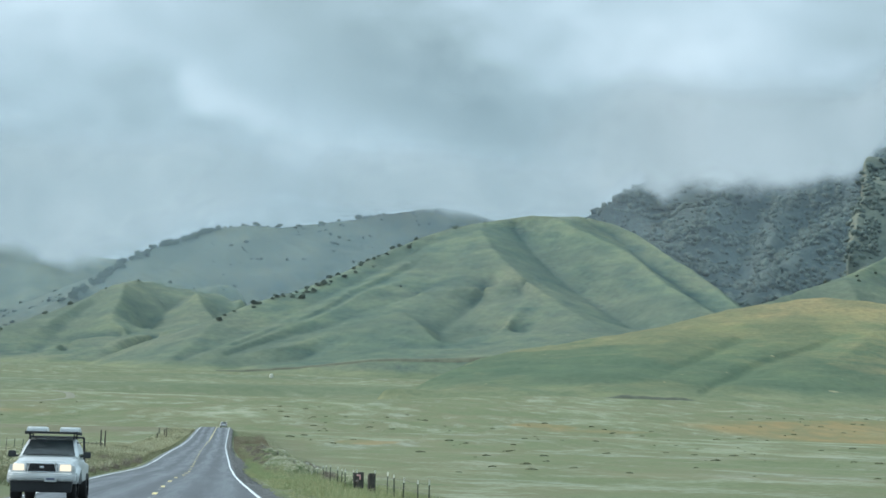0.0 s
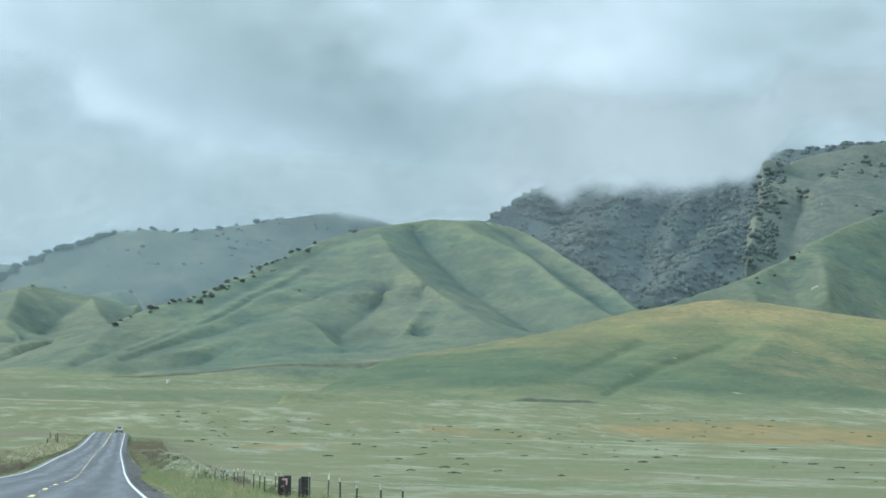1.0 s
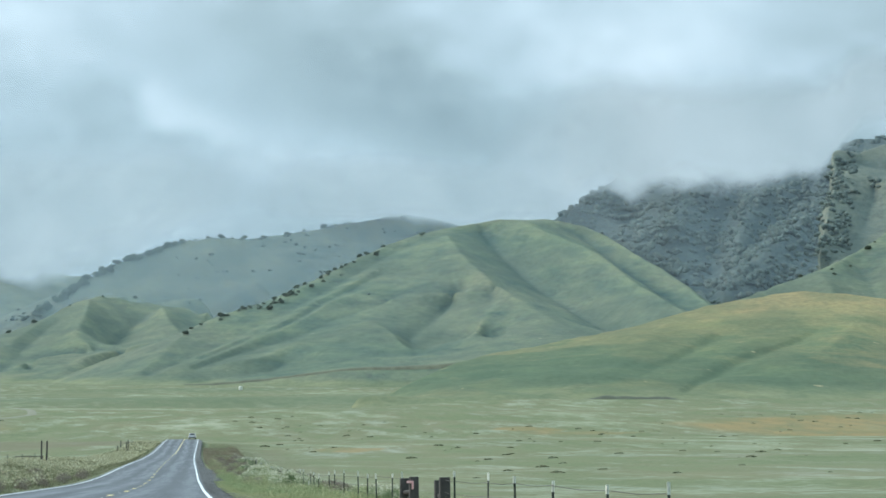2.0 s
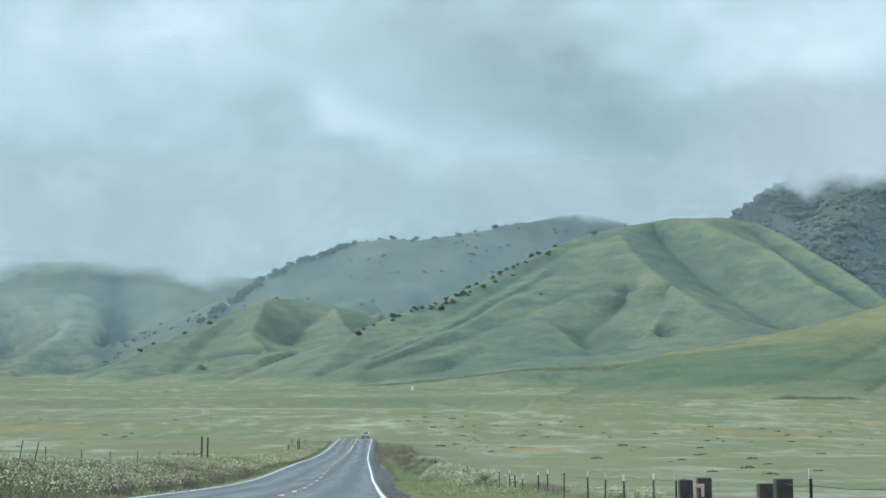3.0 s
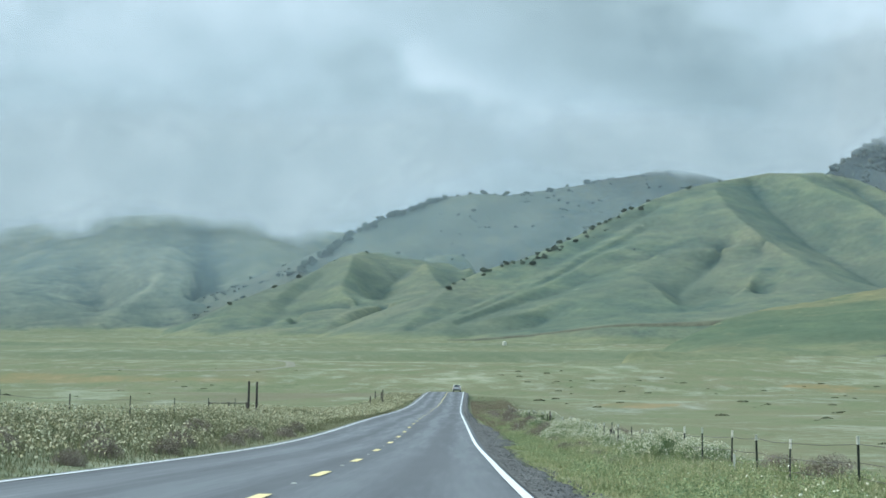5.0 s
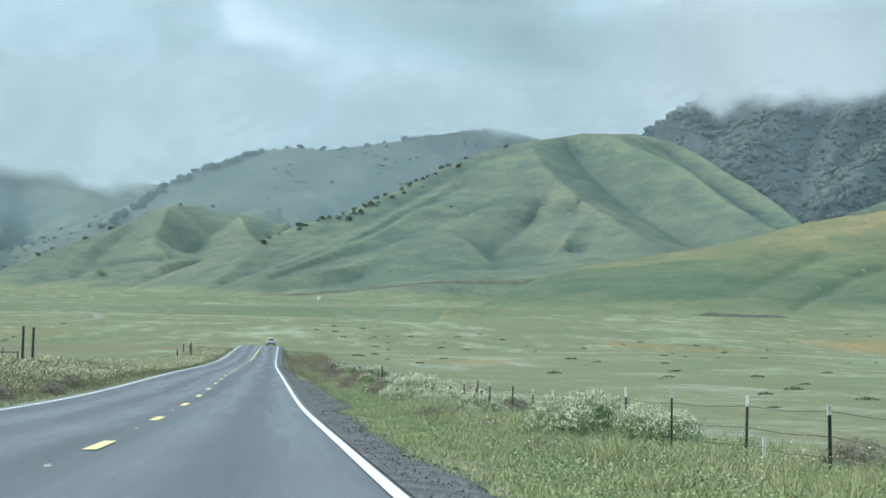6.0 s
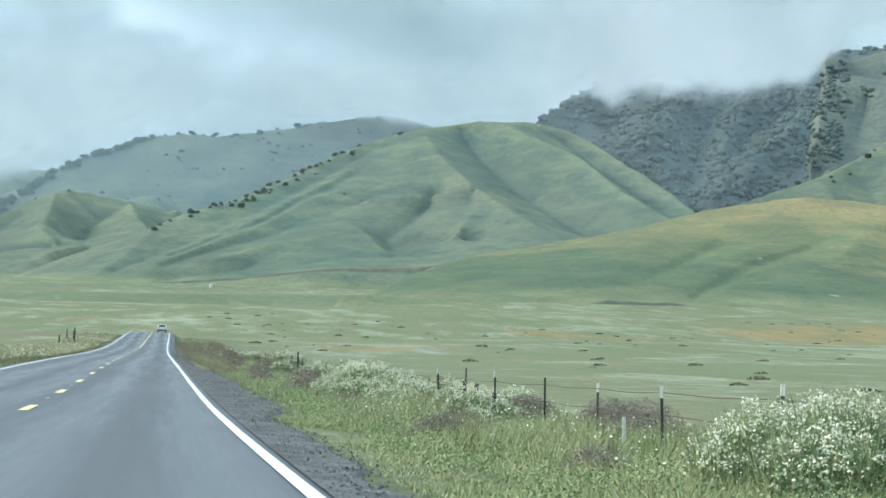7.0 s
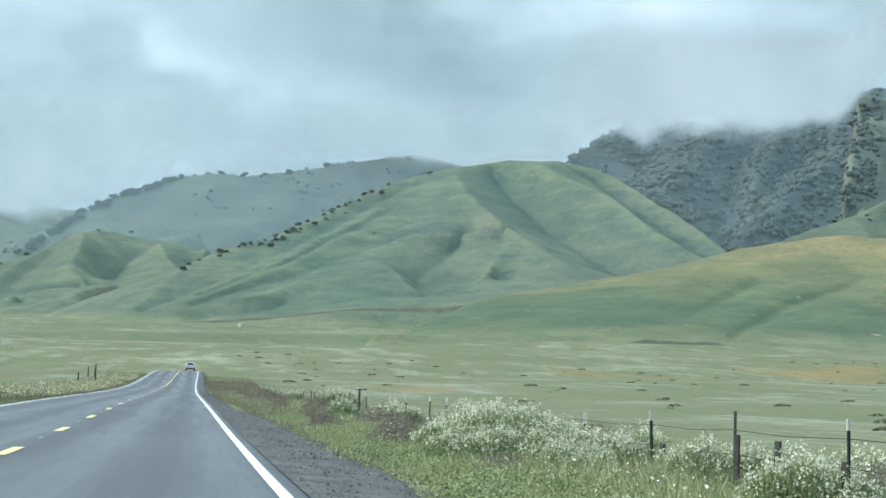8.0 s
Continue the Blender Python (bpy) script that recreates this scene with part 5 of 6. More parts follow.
SILVER = coat("silver_white_paint", (0.60, 0.625, 0.63), 0.35, 0.15)
WHITE_COAT = coat("white_paint", (0.70, 0.72, 0.72), 0.35)
GLASS = coat("dark_window_glass", (0.035, 0.045, 0.05), 0.08)
WINDSCREEN = coat("windscreen_glass", (0.075, 0.09, 0.095), 0.12)
BLACK = plain("black_plastic", (0.025, 0.027, 0.03), 0.6, 0, 0.2, 9.0)
RUBBER = plain("tyre_rubber", (0.022, 0.022, 0.023), 0.85, 0, 0.25, 12.0)
RIM = plain("grey_steel_rim", (0.35, 0.36, 0.37), 0.4, 0.8, 0.1, 8.0)
CHROME = plain("dull_chrome", (0.62, 0.64, 0.65), 0.25, 0.9, 0.1, 8.0)
HEADLIGHT = lamp_glow("headlight_glow", (1.0, 0.93, 0.76), 1.15)
RED_LAMP = coat("red_lamp_plastic", (0.35, 0.03, 0.03), 0.3)
PLATE = plain("pale_plate", (0.5, 0.52, 0.52), 0.5, 0, 0.1, 9.0)
PLATE_BAR = plain("plate_bar", (0.12, 0.14, 0.2), 0.6, 0, 0.1, 9.0)


def wheel(parent, x, y, r, w):
    """A tyre with tread edge, and its rim."""
    side = 1 if x > 0 else -1
    bm = bmesh.new()
    ring = [(r * 0.62, -w / 2), (r * 0.9, -w / 2), (r * 0.985, -w * 0.4), (r, -w * 0.2), (r, w * 0.2), (r * 0.985, w * 0.4), (r * 0.9, w / 2), (r * 0.62, w / 2)]
    n = 28
    loops = []
    for k in range(n):
        a = 2 * math.pi * k / n
        loops.append([bm.verts.new((u, math.cos(a) * q, math.sin(a) * q)) for q, u in ring])
    for p, q in zip(loops, loops[1:] + loops[:1]):
        for i in range(len(ring) - 1):
            bm.faces.new((p[i], p[i + 1], q[i + 1], q[i]))
    bmesh.ops.translate(bm, verts=bm.verts, vec=(x, y, r))
    bmesh.ops.recalc_face_normals(bm, faces=bm.faces)
    ob = part("tyre", smooth(bm), RUBBER, parent)
    hub = joined(tube((x - side * w * 0.25, y, r), (x + side * w * 0.28, y, r), r * 0.63, r * 0.58, 20), tube((x, y, r), (x + side * w * 0.42, y, r), r * 0.2, r * 0.16, 12))
    part("rim", hub, RIM, ob)
    return ob


def lofted(sections, close=True):
    """A body drawn over cross-sections: rows of points of equal number."""
    bm = bmesh.new()
    rows = [[bm.verts.new(p) for p in s] for s in sections]
    for a, b in zip(rows, rows[1:]):
        for i in range(len(a)):
            j = (i + 1) % len(a)
            bm.faces.new((a[i], a[j], b[j], b[i]))
    if close:
        bm.faces.new(rows[0][::-1])
        bm.faces.new(rows[-1])
    bmesh.ops.recalc_face_normals(bm, faces=bm.faces)
    bmesh.ops.bevel(bm, geom=[e for e in bm.edges if len(e.link_faces) == 2 and e.calc_face_angle(0) > 0.5], offset=0.03, segments=2, affect="EDGES")
    return smooth(bm)


def hoop(y, half, low, high, top_half, curve=0.05):
    """One section of a body across the car."""
    return [(-half, y, low), (-half - 0.01, y, low + (high - low) * 0.5), (-top_half - 0.03, y, high - curve), (-top_half + 0.05, y, high), (top_half - 0.05, y, high), (top_half + 0.03, y, high - curve), (half + 0.01, y, low + (high - low) * 0.5), (half, y, low)]


def pickup():
    """Silver-white pickup with a roof rack, nose towards -y."""
    car = thing("pickup_truck", "silver-white pickup truck with lit headlights and loaded roof rack", "pickup truck")
    part("body", lofted([hoop(-2.45, 0.74, 0.62, 0.98, 0.70), hoop(-2.38, 0.80, 0.60, 1.06, 0.74), hoop(-1.5, 0.85, 0.58, 1.13, 0.74), hoop(-0.95, 0.86, 0.56, 1.17, 0.78), hoop(0.7, 0.86, 0.56, 1.16, 0.80), hoop(0.75, 0.80, 0.56, 1.08, 0.78), hoop(2.4, 0.78, 0.60, 1.06, 0.76)]), SILVER, car)
    part("hood", lofted([hoop(-2.30, 0.60, 1.0, 1.085, 0.58, 0.03), hoop(-1.6, 0.64, 1.05, 1.155, 0.62, 0.03), hoop(-0.98, 0.68, 1.1, 1.20, 0.66, 0.03)]), SILVER, car)
    part("cab", lofted([hoop(-0.92, 0.80, 1.10, 1.22, 0.76), hoop(-0.28, 0.77, 1.12, 1.70, 0.60), hoop(0.35, 0.77, 1.12, 1.72, 0.60), hoop(0.62, 0.77, 1.12, 1.62, 0.58)]), SILVER, car)
    glass = bmesh.new()
    glass.faces.new([glass.verts.new(p) for p in ((-0.70, -0.93, 1.245), (0.70, -0.93, 1.245), (0.555, -0.34, 1.665), (-0.555, -0.34, 1.665))])
    bmesh.ops.solidify(glass, geom=glass.faces[:], thickness=0.015)
    screen = part("windscreen", glass, WINDSCREEN, car, "grey reflecting windscreen")
    for x0, x1 in ((-0.55, -0.05), (0.02, 0.55)):
        part("wiper", tube((x0, -0.945, 1.27), (x1, -0.925, 1.255), 0.012, 0.01, 6), BLACK, screen)
    for side in (-1, 1):
        g = bmesh.new()
        g.faces.new([g.verts.new(p) for p in ((side * 0.80, -0.72, 1.22), (side * 0.80, 0.5, 1.22), (side * 0.665, 0.4, 1.62), (side * 0.665, -0.25, 1.62))])
        bmesh.ops.solidify(g, geom=g.faces[:], thickness=0.02)
        part("side_window", g, GLASS, car)
        mirror = part("mirror", block((0.22, 0.12, 0.17), (side * 0.99, -0.72, 1.27), (0.9, 0.8), bevel=0.03), BLACK, car, "black door mirror")
        part("arm", tube((side * 0.82, -0.7, 1.22), (side * 0.93, -0.72, 1.24), 0.025, 0.025, 6), BLACK, mirror)
        lamp = part("headlight", block((0.30, 0.10, 0.17), (side * 0.60, -2.43, 0.93), (0.92, 0.8), bevel=0.03), HEADLIGHT, car, "lit warm white headlight")
        part("turn_lamp", block((0.09, 0.10, 0.14), (side * 0.79, -2.38, 0.92), bevel=0.02), PLATE, lamp)
        part("fog_lamp", block((0.16, 0.06, 0.07), (side * 0.55, -2.60, 0.62), bevel=0.015), PLATE, car)
        part("fender_flare", lofted([hoop(-2.15, 0.12, 0.50, 0.80, 0.08), hoop(-1.62, 0.13, 0.86, 1.0, 0.10), hoop(-1.05, 0.12, 0.48, 0.80, 0.08)]), SILVER, car).location = (side * 0.80, 0, 0)
        for y in (-1.6, 1.55):
            wheel(car, side * 0.73, y, 0.385, 0.25)
    part("grille", joined(block((0.72, 0.06, 0.19), (0, -2.46, 0.92), (0.86, 1), bevel=0.03), *[block((0.62, 0.03, 0.014), (0, -2.495, 0.86 + 0.05 * k), bevel=0.004) for k in range(4)]), BLACK, car, "black grille")
    frame_bars = [block((0.84, 0.05, 0.035), (0, -2.47, 1.03), bevel=0.012), block((0.70, 0.05, 0.03), (0, -2.47, 0.815), bevel=0.012), block((0.04, 0.05, 0.22), (-0.40, -2.47, 0.925), bevel=0.012), block((0.04, 0.05, 0.22), (0.40, -2.47, 0.925), bevel=0.012)]
    part("grille_surround", joined(*frame_bars), CHROME, car, "chrome grille surround")
    part("badge", block((0.12, 0.03, 0.07), (0, -2.515, 0.935), bevel=0.02), CHROME, car)
    part("bumper", lofted([hoop(-2.66, 0.72, 0.62, 0.76, 0.70, 0.02), hoop(-2.56, 0.84, 0.58, 0.79, 0.82, 0.02), hoop(-2.36, 0.87, 0.58, 0.79, 0.85, 0.02)]), SILVER, car, "silver front bumper")
    # black from the bumper down, filling the gap between the tyres
    part("lower_panel", block((1.54, 0.2, 0.34), (0, -2.44, 0.46), (1.05, 1), bevel=0.04), BLACK, car, "black lower bumper and panel beneath it")
    plate = part("plate", block((0.31, 0.02, 0.155), (0.25, -2.675, 0.64), bevel=0.008), PLATE, car)
    part("plate_bar", block((0.22, 0.008, 0.055), (0.25, -2.688, 0.64), bevel=0.002), PLATE_BAR, plate)
    rack = part("roof_rack", joined(block((1.42, 1.25, 0.05), (0, 0.1, 1.86), bevel=0.015), *[block((0.05, 1.3, 0.09), (s * 0.68, 0.1, 1.85), bevel=0.015) for s in (-1, 1)],
                                     *[tube((s * 0.58, y, 1.68), (s * 0.60, y, 1.85), 0.022, 0.022, 6) for s in (-1, 1) for y in (-0.3, 0.45)]), BLACK, car, "flat black roof rack")
    for x in (-0.42, 0.46):
        part("case", joined(block((0.52, 0.85, 0.10), (x, 0.05, 1.93), (0.96, 0.98), bevel=0.02), block((0.48, 0.8, 0.035), (x, 0.05, 1.99), (0.94, 0.96), bevel=0.012)), WHITE_COAT, rack, "white storage case strapped on the rack")
    part("bed_rack", joined(*[tube((s * 0.78, 1.0, 1.08), (s * 0.74, 1.0, 1.75), 0.03, 0.03, 6) for s in (-1, 1)], tube((-0.74, 1.0, 1.75), (0.74, 1.0, 1.75), 0.03, 0.03, 6)), BLACK, car, "black bed rack hoop")
    part("axle", tube((-0.7, -1.6, 0.40), (0.7, -1.6, 0.40), 0.06, 0.06, 8), BLACK, car)
    return car


truck = pickup()
ty = 52.0
truck.matrix_basis = Matrix.Translation((float(road_x(ty)) - 4.96, ty, float(road_z(ty)) + 0.022)) @ pose(0, 0, 0, 0, 0, -0.7).to_3x3().to_4x4()


def far_car():
    """A small white estate car seen from behind."""
    car = thing("estate_car", "small white car driving away over the road crest", "car")
    part("body", lofted([hoop(2.1, 0.78, 0.35, 0.80, 0.74), hoop(0.9, 0.88, 0.30, 0.92, 0.84), hoop(-1.9, 0.88, 0.30, 0.95, 0.84), hoop(-2.1, 0.82, 0.36, 0.90, 0.78)]), WHITE_COAT, car)
    part("cabin", lofted([hoop(1.0, 0.78, 0.88, 0.96, 0.74), hoop(0.2, 0.76, 0.9, 1.46, 0.60), hoop(-1.5, 0.76, 0.9, 1.46, 0.60), hoop(-2.0, 0.76, 0.9, 1.0, 0.74)]), WHITE_COAT, car)
    g = bmesh.new()
    g.faces.new([g.verts.new(p) for p in ((-0.66, -1.99, 1.02), (0.66, -1.99, 1.02), (0.54, -1.58, 1.40), (-0.54, -1.58, 1.40))])
    bmesh.ops.solidify(g, geom=g.faces[:], thickness=0.02)
    part("rear_window", g, GLASS, car)
    for side in (-1, 1):
        part("tail_lamp", block((0.2, 0.06, 0.16), (side * 0.68, -2.08, 0.80), bevel=0.02), RED_LAMP, car)
        for y in (-1.3, 1.35):
            wheel(car, side * 0.76, y, 0.32, 0.2)
    part("rear_bumper", block((1.6, 0.12, 0.2), (0, -2.1, 0.42), bevel=0.04), BLACK, car)
    return car


escort = far_car()
escort.matrix_basis = Matrix.Translation((float(road_x(487)) - 0.55, 487, float(road_z(487)) + 0.025))

# ---- trees on the ridges ----
BARK = plain("bark", (0.07, 0.06, 0.05), 0.9, 0, 0.3, 2.0)
OAK_LEAF = leafy("oak_leaf", [(0.2, (0.095, 0.122, 0.095)), (0.6, (0.13, 0.158, 0.118)), (0.9, (0.17, 0.20, 0.145))])


def oak(seed, wide, tall):
    """A spreading oak: short trunk, limbs and an uneven crown of many leaf clumps."""
    gen = np.random.default_rng(seed)
    tree = thing("oak_tree", "dark rounded oak standing on the hill ridge", "tree", group="oaks along the ridges")
    limbs = [tube((0, 0, -1.0), (0.2, 0, tall * 0.35), 0.55, 0.35, 7)]
    centres = []
    for k in range(7):
        a = k * 0.9 + gen.uniform(0, 0.6)
        end = Vector((math.cos(a) * wide * 0.33, math.sin(a) * wide * 0.3, tall * gen.uniform(0.28, 0.62)))
        limbs.append(tube((0.2, 0, tall * 0.3), end, 0.28, 0.1, 5))
        centres.append((*end, wide * gen.uniform(0.16, 0.27)))
    centres.append((0, 0, tall * 0.60, wide * 0.26))
    part("trunk", joined(*limbs), BARK, tree)
    spots = []
    for x, y, z, r in centres:
        d = gen.normal(size=(90, 3))
        d /= np.linalg.norm(d, axis=1, keepdims=True)
        spots.append(np.array((x, y, z)) + d * r * gen.uniform(0.5, 1.05, 90)[:, None] * (1, 1, 0.75))
    ob = new("crown", shards("crown", petals(np.concatenate(spots), wide * 0.042), OAK_LEAF))
    ob.parent = tree
    return tree


def along(line, k):
    """A place on a ridge line, k from 0 to 1 by the number of its points."""
    f = min(k, 0.9999) * (len(line) - 1)
    i = int(f)
    return tuple(a + (b - a) * (f - i) for a, b in zip(line[i], line[i + 1]))


oaks = [oak(3, 11, 9.5), oak(5, 8.5, 8), oak(8, 13, 11)]
spots = []
for k in (0.27, 0.30, 0.315, 0.33, 0.342, 0.352, 0.362, 0.372, 0.382, 0.392, 0.40, 0.41, 0.425, 0.44, 0.46, 0.475, 0.50, 0.515, 0.53, 0.56, 0.61, 0.622, 0.63, 0.72, 0.735, 0.80):
    spots.append(("green_hill", MAIN_CREST, k, 0.85 if k < 0.45 else 0.95))
for k in np.linspace(0.19, 0.66, 26):
    spots.append(("green_hill", MAIN_CREST, k, 0.6))
for k in np.concatenate([np.linspace(0.04, 0.42, 84), np.linspace(0.44, 0.56, 9), np.linspace(0.6, 0.85, 12)]):
    spots.append(("misty_hill", MISTY_CREST, k, 1.35 if k < 0.42 else 1.1))
for k in np.linspace(0.1, 0.9, 9):
    spots.append(("knob_hill", KNOB_CREST, k, 0.8))
for k in (0.42, 0.47, 0.55, 0.63, 0.7, 0.74):
    spots.append(("green_shoulder", GREEN_CREST, k, 0.55))
first = set()
for j, (home, line, k, size) in enumerate(spots):
    x, y, _ = along(line, float(k))
    x, y = x + rng.normal(0, 7), y - abs(rng.normal(6, 9))
    proto = oaks[j % 3]
    s = 1.05 * size * rng.uniform(0.55, 1.3)
    m = Matrix.Translation((x, y, hill_z(home, x, y) - 0.9)) @ pose(0, 0, 0, 0, 0, 50 * j).to_3x3().to_4x4() @ Matrix.Diagonal((s, s, s, 1))
    if j % 3 not in first:
        first.add(j % 3)
        proto.matrix_basis = m
    else:
        copy_thing(proto, m @ Matrix.Diagonal((1 / proto.scale[0],) * 3 + (1,)))

# woods and scrub on the far slopes, too many to count
WOODS = leafy("far_wood_leaf", [(0.2, (0.068, 0.092, 0.082)), (0.6, (0.092, 0.118, 0.10)), (0.9, (0.118, 0.145, 0.12))])


def crowns(name, centre, size, material):
    """Lumpy crowns, three lobes to a tree, as one mesh."""
    base = bmesh.new()
    bmesh.ops.create_icosphere(base, subdivisions=1, radius=1.0)
    ball = np.array([v.co for v in base.verts])
    tris = np.array([[v.index for v in f.verts] for f in base.faces])
    base.free()
    count = 3 * len(centre)
    mid = np.repeat(centre, 3, 0) + rng.normal(size=(count, 3)) * (np.repeat(size, 3)[:, None] * np.array((0.24, 0.24, 0.10)))
    r = np.repeat(size, 3) * rng.uniform(0.22, 0.42, count)
    verts = ball[None] * (r[:, None] * rng.uniform(0.65, 1.25, (count, len(ball))))[:, :, None] * np.array((1, 1, 0.85)) + mid[:, None, :]
    faces = tris[None] + (np.arange(count) * len(ball))[:, None, None]
    me = bpy.data.meshes.new(name)
    me.vertices.add(verts.shape[0] * verts.shape[1])
    me.vertices.foreach_set("co", verts.astype(np.float32).ravel())
    me.loops.add(faces.size)
    me.loops.foreach_set("vertex_index", faces.astype(np.int32).ravel())
    me.polygons.add(faces.size // 3)
    me.polygons.foreach_set("loop_start", np.arange(0, faces.size, 3, dtype=np.int32))
    me.polygons.foreach_set("use_smooth", np.ones(faces.size // 3, bool))
    me.update(calc_edges=True)
    me.materials.append(material)
    return me


def woods(name, home, count, size, keep, label):
    left, right, near, far, z = HILLS[home]
    s, d = rng.uniform(left, right, count), rng.uniform(near, far, count)
    x, y = s * d, d
    ok = keep(x, y)
    x, y = x[ok], y[ok]
    z = hill_z(home, x, y)
    ok = z > plain_z(x, y) + 4
    x, y, z = x[ok], y[ok], z[ok]
    big = size * rng.uniform(0.5, 1.25, len(x))
    stuff(name, crowns(name, np.stack([x, y, z + 0.08 * big], -1), big, WOODS), label, "woods")


woods("mountain_woods", "wooded_mountain", 15000, 20, lambda x, y: lumps(x, y, 150, 81, 4) > rng.uniform(-0.75, 0.3, len(x)), "dark oak woods covering the mountain slope")
woods("spur_woods", "steep_spur", 9000, 13, lambda x, y: ((lumps(x, y, 120, 83, 4) > 0.28) & (rng.random(len(x)) < 0.25)) | ((x < (0.353 + 0.00002 * (y - 2600)) * y) & (lumps(x, y, 40, 84, 3) > -0.2)), "dark trees in the folds of the steep spur")
woods("misty_scrub", "misty_hill", 2600, 10, lambda x, y: lumps(x, y, 130, 85, 4) > rng.uniform(0.05, 0.5, len(x)), "hazy scrub patches on the misty hill")
woods("hill_scrub", "green_hill", 1500, 6, lambda x, y: (lumps(x, y, 100, 87, 4) > 0.22) & (x < 330) & (y > 2900), "bushes in the draws of the green hill")

tank = thing("water_tank", "small white water tank on the valley bench", "tank", (43, 1916, float(ground_z(43, 1916))))
part("body", joined(tube((0, 0, 0), (0, 0, 3.2), 2.0, 2.0, 16), tube((0, 0, 3.2), (0, 0, 3.8), 2.0, 0.3, 16)), WHITE_TIP, tank)


# ---- low cloud that hangs on the summits ----


def vapour(name, base):
    """Wisps over clear air; the veil attribute is the thickness."""
    mat = bpy.data.materials.new(name)
    mat.use_nodes = True
    n = Nodes(mat.node_tree)
    spot = n.put("ShaderNodeNewGeometry").outputs["Position"]
    veil = n.put("ShaderNodeAttribute", attribute_name="veil").outputs["Fac"]
    wisps = n.noise(n.scaled(spot, (1, 1, 1.3)), 0.008, 6.0, 0.6, 0.6)
    both, clear = n.put("ShaderNodeMixShader"), n.put("ShaderNodeBsdfTransparent")
    n.tree.links.new(clear.outputs[0], both.inputs[1])
    n.feed(both.inputs[0], base(n, spot, veil, wisps, both))
    n.feed(n.put("ShaderNodeOutputMaterial").inputs[0], both.outputs[0])
    return mat


def cloud_body(n, spot, veil, wisps, both):
    # emission stands for daylight on the cloud, set to match the sky behind
    glow = n.put("ShaderNodeEmission")
    n.feed(glow.inputs[0], n.ramp(n.noise(spot, 0.004, 4.0), [(0.35, (0.41, 0.545, 0.615)), (0.65, (0.50, 0.645, 0.725))]))
    n.tree.links.new(glow.outputs[0], both.inputs[2])
    return n.math("MULTIPLY", n.ramp(n.math("ADD", veil, n.math("MULTIPLY_ADD", wisps, 0.9, -0.45)), [(0.12, 0.0), (0.85, 1.0)]), n.ramp(veil, [(0.0, 0.0), (0.6, 1.0)]))


def mist_body(n, spot, veil, wisps, both):
    up = n.put("ShaderNodeCombineXYZ")
    for socket, value in zip(up.inputs, (0.0, -0.55, 0.83)):
        socket.default_value = value
    body = n.put("ShaderNodeAddShader")
    for side, kind in enumerate(("ShaderNodeBsdfDiffuse", "ShaderNodeBsdfTranslucent")):
        lit = n.put(kind)
        lit.inputs["Color"].default_value = (0.50, 0.585, 0.64, 1)
        n.feed(lit.inputs["Normal"], up.outputs[0])
        n.tree.links.new(lit.outputs[0], body.inputs[side])
    n.tree.links.new(body.outputs[0], both.inputs[2])
    return n.math("MULTIPLY", veil, n.math("MULTIPLY_ADD", wisps, 0.8, 0.6))


CLOUD, MIST = vapour("low_cloud", cloud_body), vapour("thin_mist", mist_body)


def cloud_bank(label, foot, top, thick, seed):
    """Billowing curtains of cloud, one behind the other; foot gives x, y and the height of its lower edge."""
    bank = thing("cloud_bank", label, "cloud", kind="stuff")
    fx, fy, fz = (np.array(a, float) for a in zip(*foot))
    for k in range(2):
        x = np.linspace(fx[0], fx[-1], 150)[None, :]
        up = np.linspace(0, 1, 80)[:, None]
        base = np.interp(x, fx, fz) - 40
        z = base + up * (1350 - base)
        y = np.interp(x, fx, fy) + 45 * k + 26 * lumps(x + 0 * z, z, 190, seed + k, 3)
        rise = (z - base - 40) / thick + 0.9 * lumps(x + 0 * z, z * 1.2, 150, seed + 9 + k, 4)
        ends = step(0, 0.28, (x - fx[0]) / (fx[-1] - fx[0])) * step(0, 0.28, (fx[-1] - x) / (fx[-1] - fx[0]))
        veil = step(-0.4, 1.2, rise) * ends * (1 - step(0.45, 1.0, (z - base) / (top - base))) * step(0, 30, z - base)
        ob = new("cloud_curtain", sheet("cloud_curtain", x + 0 * z, y, z, None, {"veil": veil}))
        ob.data.materials.append(CLOUD)
        ob.parent = bank
        ob.visible_shadow = False
    return bank


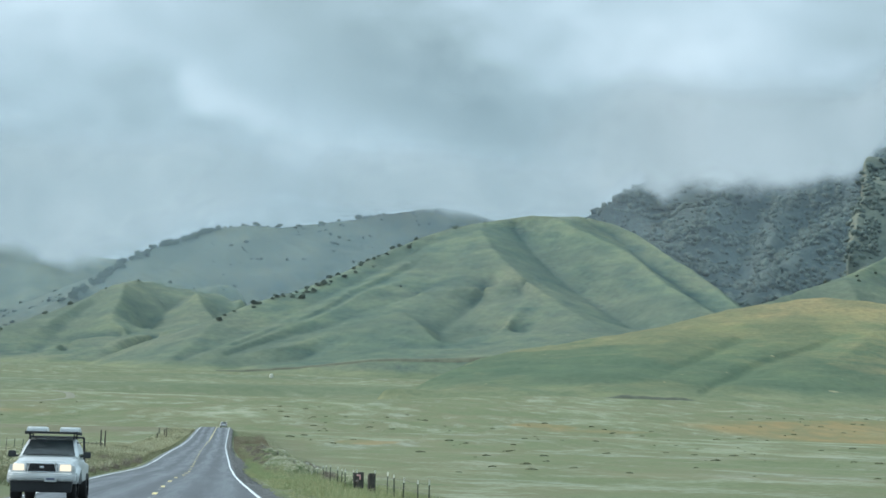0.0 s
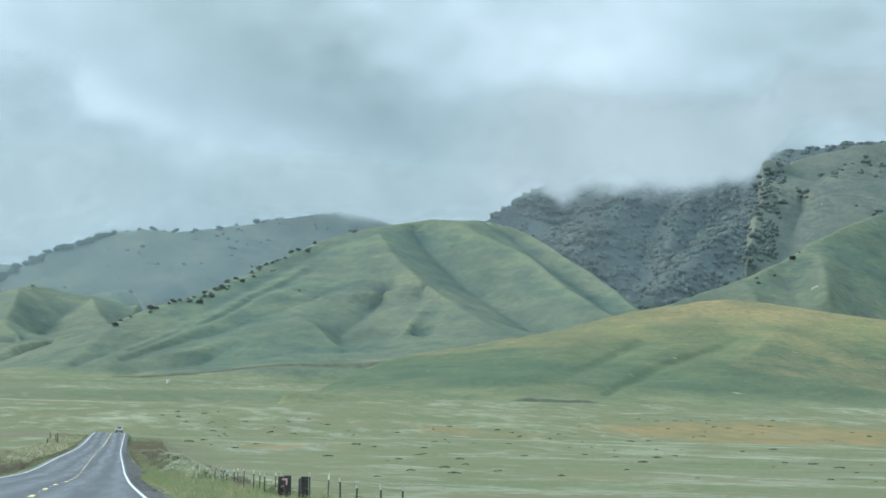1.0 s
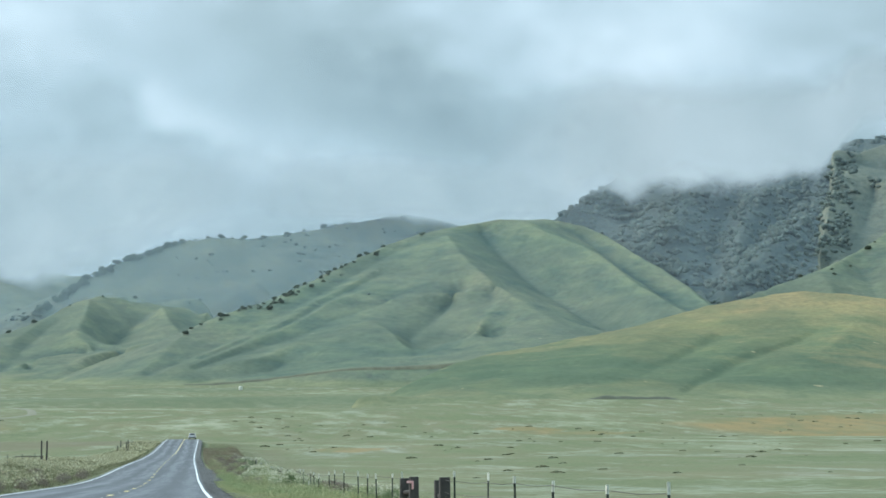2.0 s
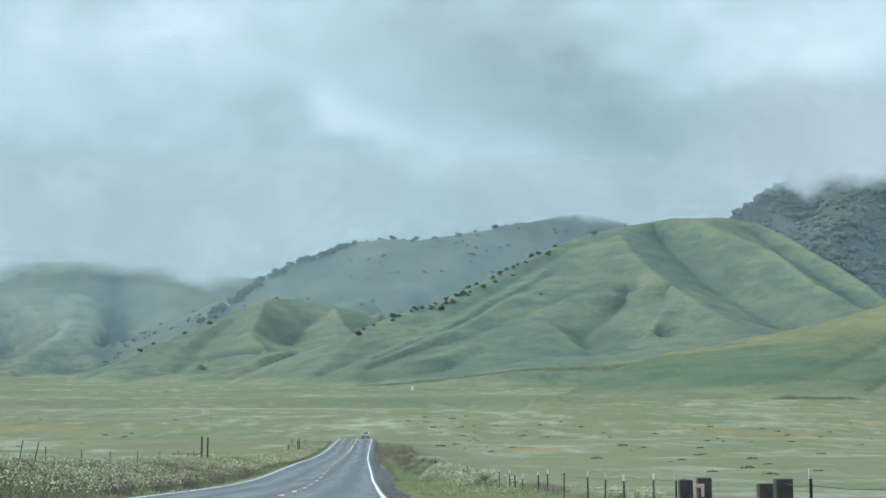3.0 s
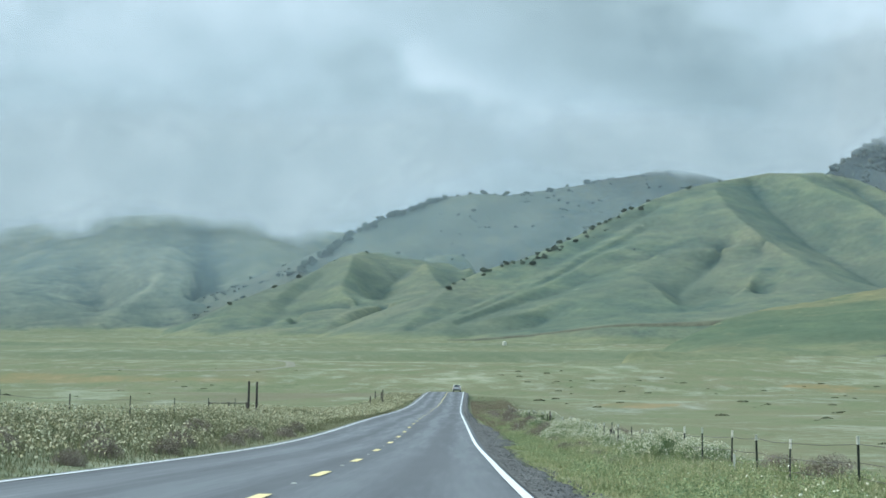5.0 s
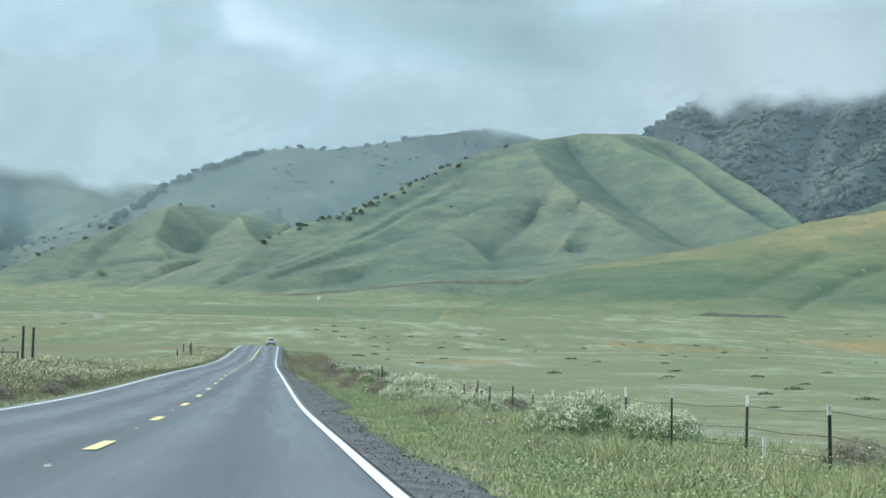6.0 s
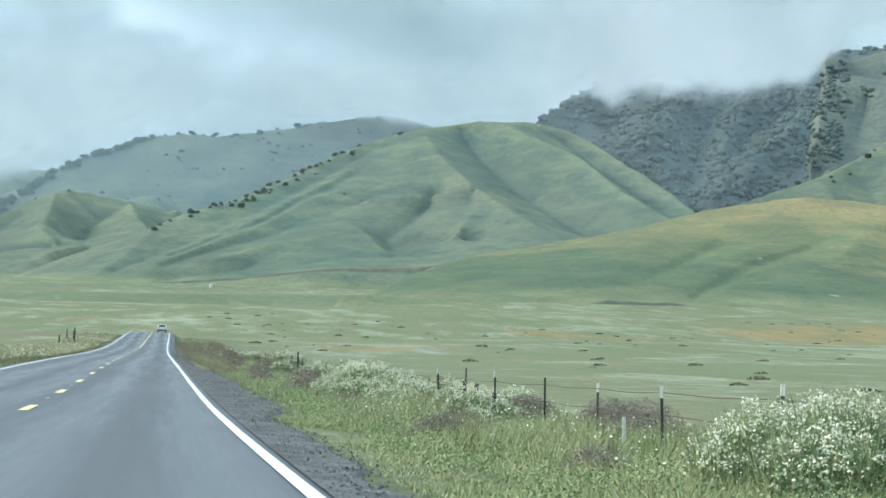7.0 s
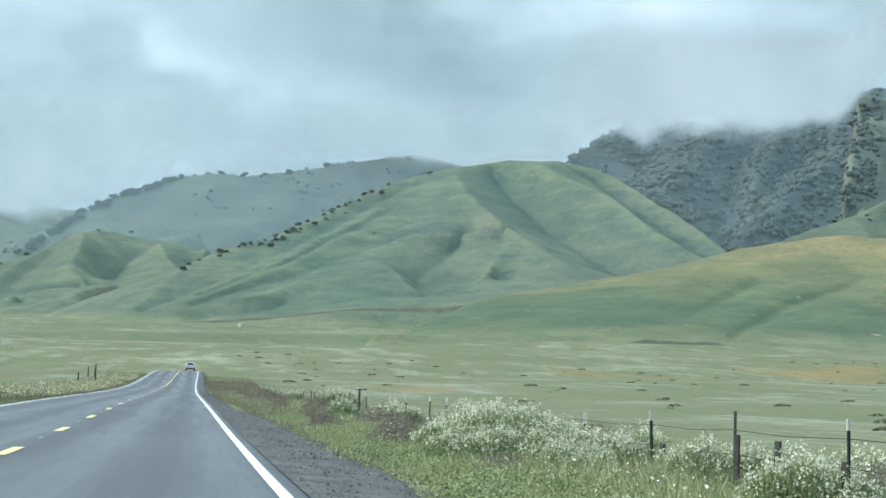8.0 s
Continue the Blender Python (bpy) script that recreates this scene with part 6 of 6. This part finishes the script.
cloud_bank("low grey cloud hiding the wooded mountain top", [(481, 4080, 526), (665, 4080, 545), (765, 4080, 573), (821, 4080, 596), (865, 4080, 627), (909, 4080, 647), (940, 4080, 636), (972, 4080, 614), (1017, 4080, 624), (1055, 4080, 633), (1171, 4080, 629), (1300, 4080, 637), (1391, 4080, 638), (1418, 4080, 648), (1381, 3950, 682), (1378, 3900, 716), (1434, 3850, 716), (1514, 3800, 734), (2219, 3700, 818)], 960, 75, 91)
cloud_bank("thin cloud drifting over the misty hill", [(38, 4420, 594), (232, 4420, 601), (337, 4420, 604), (415, 4420, 614), (455, 4420, 615), (495, 4420, 609), (548, 4420, 597), (629, 4420, 584), (736, 4420, 583), (858, 4420, 596), (1008, 4420, 615)], 800, 40, 101)
cloud_bank("grey cloud over the distant hills", [(-2339, 4480, 356), (-1689, 4480, 392), (-1373, 4480, 414), (-1236, 4480, 426), (-1031, 4480, 447), (-827, 4480, 475), (-691, 4480, 485), (-555, 4480, 484), (-474, 4480, 464), (-393, 4480, 443), (-312, 4480, 456), (-231, 4480, 496), (-123, 4480, 556), (53, 4480, 582), (455, 4480, 605)], 860, 70, 111)


def mist_veil(label, course, amounts, low, high):
    """Thin upright veils of mist along a course on the map, one behind the other, thickening from low to high."""
    bank = thing("mist_bank", label, "mist", kind="stuff")
    for row, amount in enumerate(amounts):
        k = np.linspace(0, len(course) - 1, 200)[None, :]
        up = np.linspace(0, 1, 60)[:, None]
        x, y, much = (np.interp(k, np.arange(len(course)), [c[i] for c in course]) + 0 * up for i in (0, 1, 2))
        z = 40 + up * 1400 + 0 * k
        thin = much * amount * (1 - step(600, 1000, z)) * step(low, high, z)
        ob = new("mist_sheet", sheet("mist_sheet", x, y + 6 * row, z, None, {"veil": thin}))
        ob.data.materials.append(MIST)
        ob.parent = bank
        ob.visible_shadow = False
    return bank


mist_veil("thin mist before the distant hills and the wooded mountain", [(-2600, 3640, 1), (-1500, 3640, 1), (-700, 3640, 1.1), (-200, 3640, 1.25), (600, 3640, 1.25), (720, 3640, 0.8), (800, 3560, 0.75), (880, 3380, 0.55), (1000, 3340, 0.5), (1300, 3330, 0.5), (1700, 3560, 0.5), (2600, 3800, 0.5)], (0.08, 0.08, 0.08), 150, 330)
mist_veil("faint haze before the green hill", [(-2600, 2240, 1), (2600, 2240, 1)], (0.07,), 90, 240)
